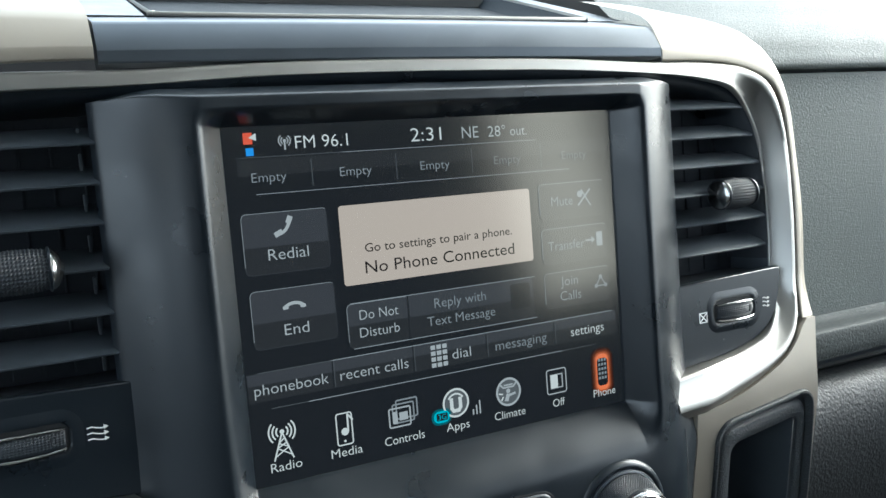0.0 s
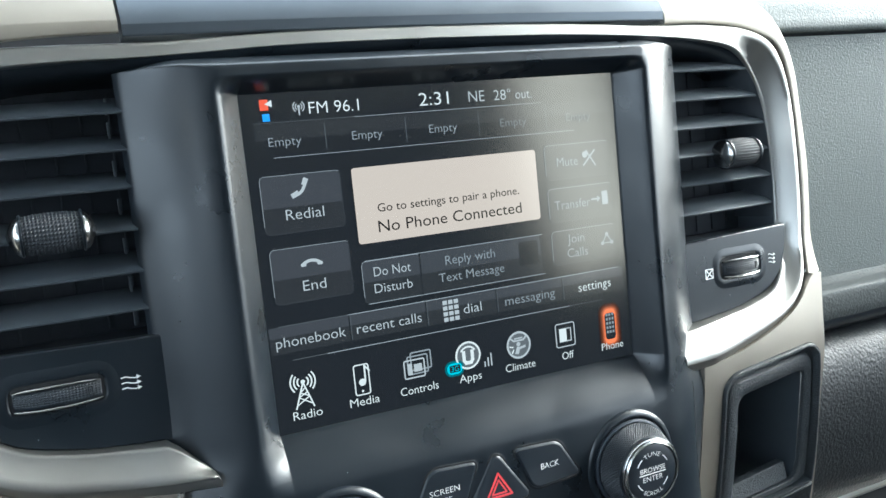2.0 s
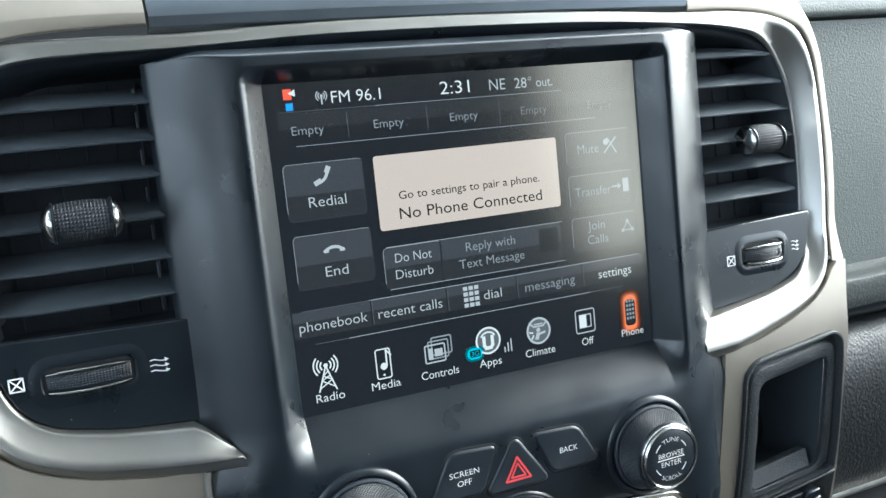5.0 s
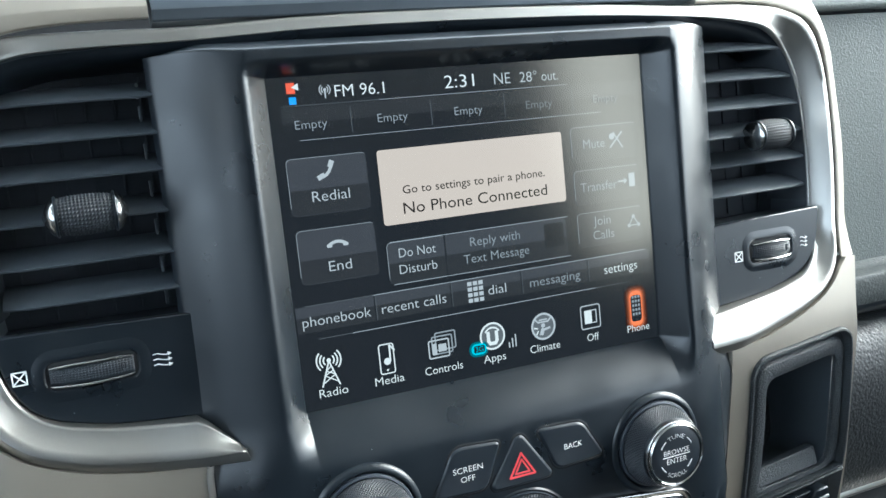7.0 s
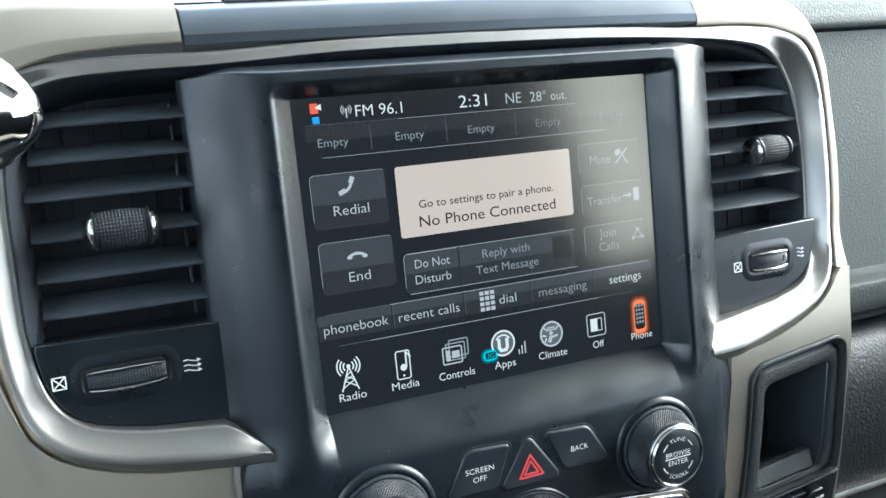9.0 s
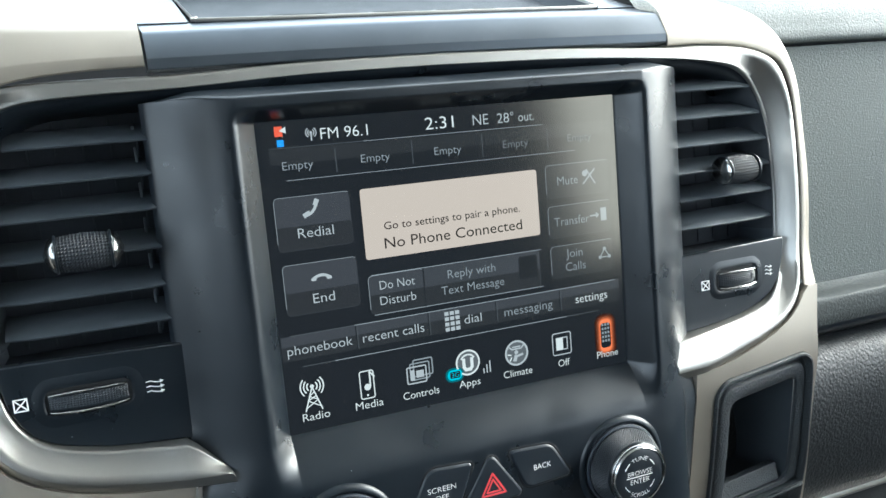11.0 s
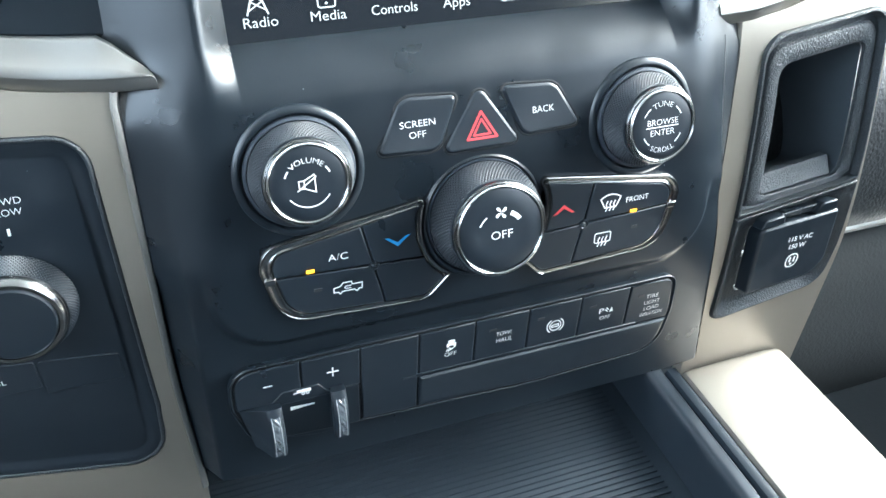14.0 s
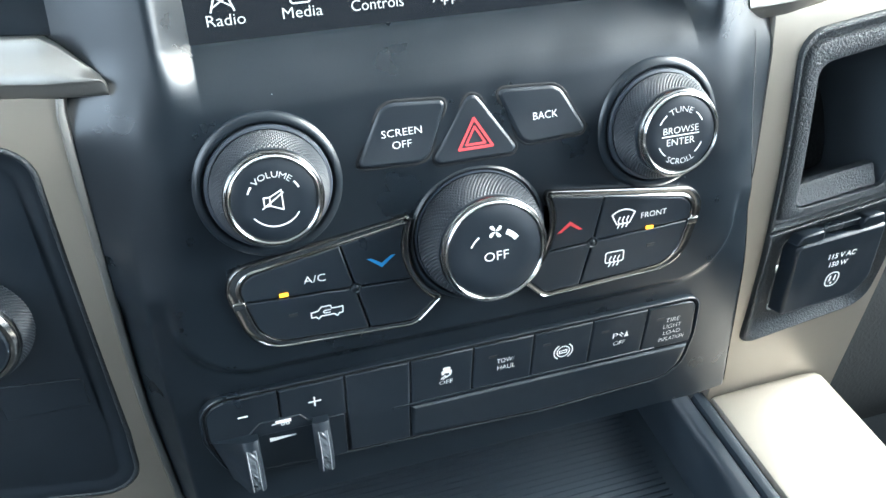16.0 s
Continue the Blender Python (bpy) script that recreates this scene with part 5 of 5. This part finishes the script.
# driver's side top piece
left_top = thing("upper_trim", (-170, 10, 95), "champagne silver trim over the driver's side vent", "dashboard trim", "champagne trim panels")
LO2 = [(-122.6, 89.4), (-150, 88.4), (-172, 85.4), (-190, 77.0), (-200, 60.0), (-206, 30)]
UP2 = [(-122.6, 106), (-150, 107), (-180, 108), (-212, 104), (-240, 90), (-260, 50)]
rows = []
for s, dy in ((0.0, 9.0), (0.0, 1.4), (0.025, 0.5), (0.06, 0.3), (0.24, 0.4), (0.27, 0.6), (0.80, 7.2), (0.86, 8.4), (0.97, 13.0), (1.02, 30.0), (1.04, 70)):
    rows.append([(lx + (ux - lx) * s, 0.6 + dy, lz + (uz - lz) * s + 0.32 * max(0, dy - 6)) for (lx, lz), (ux, uz) in zip(through_points(LO2, 6), through_points(UP2, 6))])
g = loft(rows)
nn = len(through_points(LO2, 6))
g.cap([k * nn for k in range(len(rows))])
part("trim_skin", g, SILVER, left_top, sharp=30)

# gunmetal bridge between them with the tray behind
bridge = thing("top_bridge", (0, 10, 100), "gunmetal satin strip across the dashboard top with a rubber tray", "dashboard trim")
rows = []
PROF = [(12, 88.4), (2.6, 88.8), (2.1, 89.4), (2.0, 93.0), (2.3, 93.7), (8.4, 102.6), (9.4, 103.6), (11.0, 104.3), (16.0, 105.6), (26.0, 108.6)]
xs2 = span(-121.4, 118.6, 8)
for y, z in PROF:
    rows.append([(x, y, z - 0.00005 * x * x) for x in xs2])
g = loft(rows)
nn = len(xs2)
g.cap([k * nn for k in range(len(PROF))])
g.cap([k * nn + nn - 1 for k in range(len(PROF))])
part("strip", g, GUNMETAL, bridge, sharp=24)
# side wings of the tray
for x0, x1, y1 in ((-121.4, -101.5, 120), (97.0, 118.6, 120)):
    rows = [[(x, y, 108.6 + (y - 26) * 0.34) for x in span(x0, x1, 4)] for y in span(26, y1, 12)]
    part("tray_wing", loft(rows), GUNMETAL, bridge)
rim = [(-101.5, 118), (-99.5, 34), (-97.5, 28.5), (-92.0, 26.0), (0, 25.4), (88.0, 26.0), (94.5, 28.5), (97.0, 34), (97, 118)]
rim = through_points(rim, 5)
rows = [[(x, y + 0.6 * math.cos(a), 108.4 + (y - 26) * 0.34 + 0.9 + 0.9 * math.sin(a)) for x, y in rim] for a in [math.pi * 2 * q / 10 for q in range(10)]]
part("tray_lip", loft(rows + rows[:1]), SATIN, bridge, "bright tray lip")
rows = [[(x * s, y + (1 - s) * 40, 108.8 + (y - 26) * 0.34 - d) for x, y in rim] for s, d in ((1.0, 0.0), (0.985, 3.0), (0.95, 6.5), (0.92, 7.2))]
part("tray_wall", loft(rows), RUBBER, bridge)
rows = [[(x, y, 102.0 + (y - 26) * 0.34) for x in span(-99, 96, 6)] for y in span(27, 122, 8)]
part("tray_mat", loft(rows), RUBBER, bridge)
# raised outlines moulded in the mat, as plain shapes
for x0, x1 in ((-62, -30), (-12, 14), (22, 38), (42, 60)):
    poly = rounded(rect(x0, 36, x1, 62), 3, 3)
    path = poly + poly[:1]
    rows = [[(x + 0.5 * math.cos(a), y + 0.5 * math.sin(a), 102.9 + (y - 26) * 0.34 + 0.6 * math.sin(a)) for x, y in path] for a in [math.pi * 2 * q / 6 for q in range(6)]]
    part("mat_outline", loft(rows + rows[:1]), BLACK, bridge)

# ---- passenger side dashboard ----
dash = thing("passenger_dashboard", (420, 70, 0), "grey grained passenger side dashboard with a dark pebbled lower section", "dashboard")


def strip_part(name, prof, x0, x1, mat, parent, sharp=45):
    rows = [[(x, y, z) for x in (x0, (x0 + x1) / 2, x1)] for y, z in prof]
    return part(name, loft(rows), mat, parent, sharp=sharp)


def curve(pts, n=6):
    return through_points(pts, n)


strip_part("upper_pad", curve([(66, 88.6), (63, 89.0), (61.2, 90.6), (60.8, 93), (62, 98), (67, 110), (80, 124), (110, 146), (200, 182), (420, 262)]), 150, 900, DASH, dash)
strip_part("upper_pad_edge", [(80, 87.8), (72, 88.0), (66, 88.6)], 150, 900, BLACK, dash)
strip_part("face_panel", curve([(72, 87.2), (68.5, 86.4), (68, 80), (70, 20), (74, -40), (76, -68)]), 150, 900, DASH, dash)
strip_part("ledge", curve([(76, -68), (70, -71.5), (60, -73), (57.5, -76), (58, -86), (60, -92)]), 150, 900, DASHLOW, dash)
strip_part("ledge_underside", curve([(60, -92), (64, -98), (76, -104)]), 150, 900, BLACK, dash)
strip_part("glove_box", curve([(80, -102), (64, -108), (56, -118), (52, -135), (53, -160), (58, -190), (64, -212)]), 150, 900, LEATHER, dash)
strip_part("glove_box_seam", [(70, -212.6), (61, -213.2), (61, -214.3), (72, -216)], 150, 900, SATIN, dash)
strip_part("lower_panel", curve([(72, -216), (66, -220), (70, -260), (90, -330), (140, -380)]), 150, 900, CARPET, dash)
# dashboard top behind the tray and the driver's side
strip_part("top_pad", curve([(118, 139.4), (122, 146), (130, 150), (200, 176), (420, 256)]), -900, 160, DASH, dash)

# ---- inserts ----
pocket = thing("storage_pocket", (170, 10, -120), "black grained open pocket in the passenger side trim", "storage pocket")


def pocket_y(x, z):
    return FLANK(z) - 0.6


rim_out = inset(HOLE_R, 0.3)
hole_in = rounded([(151.0, -163.2), (195.4, -159.0), (196.2, -148.0), (191.2, -93.4), (146.8, -99.8)], [2.5, 5, 40, 3.5, 6], 5)
top_rim = clip_half(rim_out, (100, -176.9), (240, -157.9), -1)
top_rim = [p for k, p in enumerate(top_rim) if (Vector(p) - Vector(top_rim[k - 1])).length > 0.05]
# frame between outer rim and the opening, joined point to point round the middle


def ring_between(outer, hole_poly, fo, fi, n=72, steps=((0, 0),)):
    cx = sum(p[0] for p in hole_poly) / len(hole_poly)
    cz = sum(p[1] for p in hole_poly) / len(hole_poly)

    def cast(poly, a):
        d = (math.cos(a), math.sin(a))
        best = 0
        for i in range(len(poly)):
            p, q = poly[i - 1], poly[i]
            ex, ez = q[0] - p[0], q[1] - p[1]
            den = d[0] * ez - d[1] * ex
            if abs(den) < 1e-9:
                continue
            t = ((p[0] - cx) * ez - (p[1] - cz) * ex) / den
            s = ((p[0] - cx) * d[1] - (p[1] - cz) * d[0]) / den
            if t > 0 and -1e-6 <= s <= 1 + 1e-6:
                best = max(best, t)
        return (cx + d[0] * best, cz + d[1] * best)
    angles = sorted([2 * math.pi * k / n for k in range(n)] + [math.atan2(p[1] - cz, p[0] - cx) % (2 * math.pi) for p in outer])
    o = [cast(outer, a) for a in angles]
    h = [cast(hole_poly, a) for a in angles]
    rows = []
    for s, dy in steps:
        rows.append([(ox + (hx - ox) * s, fo(ox + (hx - ox) * s, oz + (hz - oz) * s) + dy, oz + (hz - oz) * s) for (ox, oz), (hx, hz) in zip(o, h)])
    return loft(rows, closed=True)


part("pocket_frame", ring_between(top_rim, hole_in, pocket_y, pocket_y, 60, ((0, 4), (0, 0.2), (0.04, -1.0), (0.11, -1.1), (0.15, 0.0), (0.20, 3.2), (0.36, 3.8), (0.43, 2.2), (0.50, 1.7), (0.9, 2.0), (0.97, 2.5), (1.0, 4.2))), GRAINED, pocket, sharp=40)
part("pocket_wall", loft([[(x, FLANK(z) + 4.0, z) for x, z in hole_in], [(x, 58, z) for x, z in hole_in]], closed=True), VENTMAT, pocket)
part("pocket_back", plate(rect(138, -168, 202, -84), 56, 2, 0.2), VENTMAT, pocket)
led = rounded([(150.6, -162.4), (191.8, -158.4), (191.0, -148.4), (149.4, -152.6)], 1.0, 3)
part("pocket_lip", plate(led, lambda x, z: FLANK(-155) + 4.2 + 0.12 * (z + 155), 5, 0.7), GRAINED, pocket)

outlet = thing("power_outlet", (172, 24, -200), "black covered household power outlet below the pocket", "power outlet")
low_rim = clip_half(rim_out, (100, -177.5), (240, -158.5), 1)
low_rim = [p for k, p in enumerate(low_rim) if (Vector(p) - Vector(low_rim[k - 1])).length > 0.05]
cover = rounded([(153.4, -219.0), (195.0, -215.4), (201.0, -207), (198.4, -175.4), (149.8, -178.6)], [3, 8, 10, 3, 4], 4)
part("surround", ring_between(low_rim, cover, pocket_y, pocket_y, 60, ((0, 4), (0, 0.2), (0.04, -1.3), (0.10, -1.6), (0.15, -1.2), (0.48, 2.6), (0.55, 3.0), (0.95, 3.2), (1.0, 4.0), (1.02, 8))), GRAINED, outlet, sharp=40)
part("cover", plate(inset(cover, 0.5), lambda x, z: FLANK(z) - 5.0 - 0.03 * (200 - x), 9, 1.6), BUTTON, outlet)
fy = lambda x, z: FLANK(z) - 5.0 - 0.03 * (200 - x)
for tab in ([(150.2, -179.2), (164.4, -178.2), (163.2, -173.2), (152.4, -174.4)], [(183.4, -176.9), (196.2, -176.0), (194.4, -170.4), (185.2, -171.0)]):
    part("hinge_tab", plate(rounded(tab, [0.5, 0.5, 1.6, 2.2], 3), lambda x, z: fy(x, z) + 0.1, 7, 0.9), BUTTON, outlet)
part("hinge_bar", plate([(163.0, -177.4), (184.4, -175.6), (184.4, -171.8), (163.0, -173.8)], lambda x, z: FLANK(z) - 2.6, 5, 0.6), BLACK, outlet)
lettering("115 V AC", 2.6, on_surface(177.4, -190.2, fy, 0.1), PRINT, outlet, width=14.8, bold=0.045)
lettering("150 W", 2.6, on_surface(176.8, -194.8, fy, 0.1), PRINT, outlet, width=10.0, bold=0.045)
part("socket_mark", flat(stroke(rounded(rect(173.4, -206.2, 180.4, -198.6), 3.0, 4), 0.55, True) + stroke([(175.6, -200.4), (175.6, -203.2)], 0.8) + stroke([(178.2, -200.4), (178.2, -203.2)], 0.8) + [circle(176.9, -204.5, 0.6, 8)], on_surface(0, 0, fy, 0.1)), PRINT, outlet, smooth=False)

# ---- drive selector on the driver's side ----
sel = thing("drive_selector", (-170, 10, -150), "black four wheel drive selector panel with a chrome ringed knob", "drive selector")
face_y = lambda x, z: FLANK(z) + 2.4
part("rim", band(inset(HOLE_L, 0.3), 1.7, lambda x, z: FLANK(z) - 0.5, 5, 0.6), GRAINED, sel)
L_IN = inset(HOLE_L, 8.0)
rows = []
for d, dy in ((1.8, 0.5), (3.4, 0.6), (5.0, 1.2), (6.6, 2.1), (8.0, 2.5), (8.6, 2.4)):
    rows.append([(x, FLANK(z) + dy, z) for x, z in inset(HOLE_L, d)])
part("surround", loft(rows, closed=True), BUTTON, sel, sharp=25)


def edge_at(z):
    xs_hit = []
    for i in range(len(L_IN)):
        p, q = L_IN[i - 1], L_IN[i]
        if (p[1] - z) * (q[1] - z) <= 0 and abs(p[1] - q[1]) > 1e-9:
            xs_hit.append(p[0] + (q[0] - p[0]) * (z - p[1]) / (q[1] - p[1]))
    return (min(xs_hit), max(xs_hit)) if xs_hit else (-170, -170)


rows = []
top_z, low_z = max(p[1] for p in L_IN) - 0.05, min(p[1] for p in L_IN) + 0.05
for k in range(61):
    z = top_z + (low_z - top_z) * k / 60
    e0, e1 = edge_at(z)
    rows.append([(x, face_y(x, z), z) for x in [e0 + (e1 - e0) * q / 12 for q in range(13)]])
part("face", loft(rows), BUTTON, sel)
st = Seat((-171.5, face_y(0, -147), -147.0), 15)
dial = thing("selector_knob", (-171.5, face_y(0, -147), -147.0), "black knurled rotary knob with a chrome ring", "control knob")
part("grip", knurled(st, [(21.2, -1)] + [(21.2 - 3.0 * (k / 12) ** 1.4, 0.4 + 7.4 * k / 12) for k in range(13)], 190, 0.4), BUTTON, dial, smooth=False)
part("chrome_ring", lathe(st, [(18.2, 7.4), (18.1, 8.8), (17.4, 10.2), (16.2, 11.2), (15.0, 11.2), (14.6, 10.2)], 72), CHROME, dial, "bright chrome ring")
part("cap", lathe(st, [(14.8, 9.6), (14.6, 11.0), (13.8, 11.6), (6.0, 11.3), (0, 11.2)], 64), BUTTON, dial)
a = radians(130)
part("pointer", flat([[(13.4 * math.cos(a - 0.19), 13.4 * math.sin(a - 0.19)), (18.0 * math.cos(a - 0.15), 18.0 * math.sin(a - 0.15)), (18.0 * math.cos(a + 0.15), 18.0 * math.sin(a + 0.15)), (13.4 * math.cos(a + 0.19), 13.4 * math.sin(a + 0.19))]], on_seat(st, 0, 0, 11.2), 0.4), PRINT, dial, smooth=False)
pr = lambda x, z: on_surface(x, z, face_y, 0.62 if z < -170 else 0.1)
for body, x, z, w in (("4WD", -179.6, -108.0, 8.2), ("LOCK", -179.9, -111.5, 9.4), ("4WD", -163.4, -108.5, 8.2), ("LOW", -164.1, -112.5, 8.0), ("2WD", -193.7, -116.2, 8.2), ("NEUTRAL", -189.9, -179.6, 14.8)):
    lettering(body, 2.5 if body != "NEUTRAL" else 2.1, pr(x, z), PRINT, sel, width=w)
for x, z, dx in ((-165.8, -118.4, 0.1), (-177.8, -117.5, -0.6), (-188.4, -122.4, -1.4)):
    part("tick", flat(stroke([(x - dx / 2, z - 1.1), (x + dx / 2, z + 1.1)], 0.9), on_surface(0, 0, face_y, 0.06)), PRINT, sel, smooth=False)
for x0, x1, za, zb in ((-198.2, -171.2, -169.0, -171.9), (-170.6, -142.0, -172.0, -175.6)):
    part("blank_key", plate(rounded([(x0 + 0.6, za - 16.0), (x1, zb - 12.5), (x1, zb), (x0, za)], [0.5, 0.5, 1.4, 1.4], 3), lambda x, z: face_y(x, z) - 0.5, 2, 0.4), BUTTON, sel)

# ---- floor console ----
C, S = math.cos(radians(TILT)), math.sin(radians(TILT))


def level(x, back, up):
    """A place level with the road: back towards the seats and up from the console's front end."""
    return (x, 50 - back * C + up * S * -1, -268 - back * S + up * C)


rail = thing("console_rail", (165, 0, -290), "champagne silver top of the floor console beside the tray", "console trim")
prof = [(134.6, -40), (134.8, -3.0), (135.6, -0.8), (138.0, 0.0), (165, 0.6), (190, 0.2), (197.0, -0.8), (200.6, -3.6), (202.4, -9.0), (202.6, -12.0)]
runs = [(0.9, -3.0), (1.3, -0.9), (2.6, -0.15)] + [(b, 0.0) for b in span(5, 460, 30)]
rows = [[level(x, b, u + du) for b, du in runs] for x, u in prof]
g = loft(rows)
part("rail_top", g, SILVER, rail, sharp=50)
part("rail_side", loft([[level(x, b, u) for b in span(-4, 460, 30)] for x, u in ((201.6, -8.0), (202.0, -60), (204, -260))]), CARPET, rail)
rows = [[level(x, b, u) for b in span(-4, 460, 30)] for x, u in ((127.4, -40), (127.6, -4.4), (128.4, -2.6), (130.2, -1.9), (132.4, -1.9), (133.6, -2.6), (134.1, -4.2), (134.4, -9))]
part("edge_rubber", loft(rows), RUBBER, rail)
rows = [[level(x, b, u) for b in span(-48, 460, 30)] for x, u in ((112.0, -44), (117.4, -9.0), (118.6, -6.0), (120.4, -4.6), (122.0, -4.3), (126.0, -4.2), (126.7, -4.8), (127.0, -12))]
part("inner_rail", loft(rows), BUTTON, rail)
tray = thing("console_tray", (0, 20, -300), "black ribbed rubber tray at the foot of the centre panel", "console tray")
rows = [[level(x, b, -33) for x in span(-130, 118, 14)] for b in span(-60, 460, 40)]
part("tray_floor", loft(rows), RUBBER, tray)
for k in range(42):
    b = -32 + 3.5 * k
    rows = [[level(x, b + db, -33 + du) for x in (-124, -10, 60, 104)] for db, du in ((-1.0, 0.0), (-0.6, 0.9), (0.6, 0.9), (1.0, 0.0))]
    part("rib", loft(rows), RUBBER, tray, sharp=25)
rows = [[level(x, b, u) for b in span(-60, 460, 30)] for x, u in ((-140, -2), (-128, -4), (-126, -34))]
part("tray_side", loft(rows), BLACK, tray)
rows = [[level(x, -50, u) for x in (-132, 0, 134)] for u in (-46, 14)]
part("tray_end", loft(rows), BLACK, tray)

# ---- column shift lever ----
lever = thing("shift_lever", (-185, -110, 62), "chrome tipped gear lever reaching from the steering column", "gear lever")
tip, root = Vector((-170.5, -100, 58.5)), Vector((-360, -40, 96))
axis = (root - tip).normalized()
side = axis.cross(Vector((0, 1, 0))).normalized()
oth = axis.cross(side)


def sleeve_rows(prof, seg=28):
    return [[tuple(tip + axis * d + (side * math.cos(2 * math.pi * q / seg) + oth * math.sin(2 * math.pi * q / seg)) * r) for q in range(seg)] for d, r in prof]


part("tip", loft(sleeve_rows([(0.0, 0.6), (0.4, 3.0), (1.6, 5.6), (4.0, 8.6), (7.2, 11.4), (8.0, 12.5), (12.0, 15.0), (18.0, 17.2), (30.0, 18.2), (46, 18.2)]), closed=True), POLISHED, lever, "bright chrome tip")
part("shaft", loft(sleeve_rows([(46, 17.8), (50, 12.5), (70, 9.5), (110, 7.5), (190, 7.0)]), closed=True), BLACK, lever)
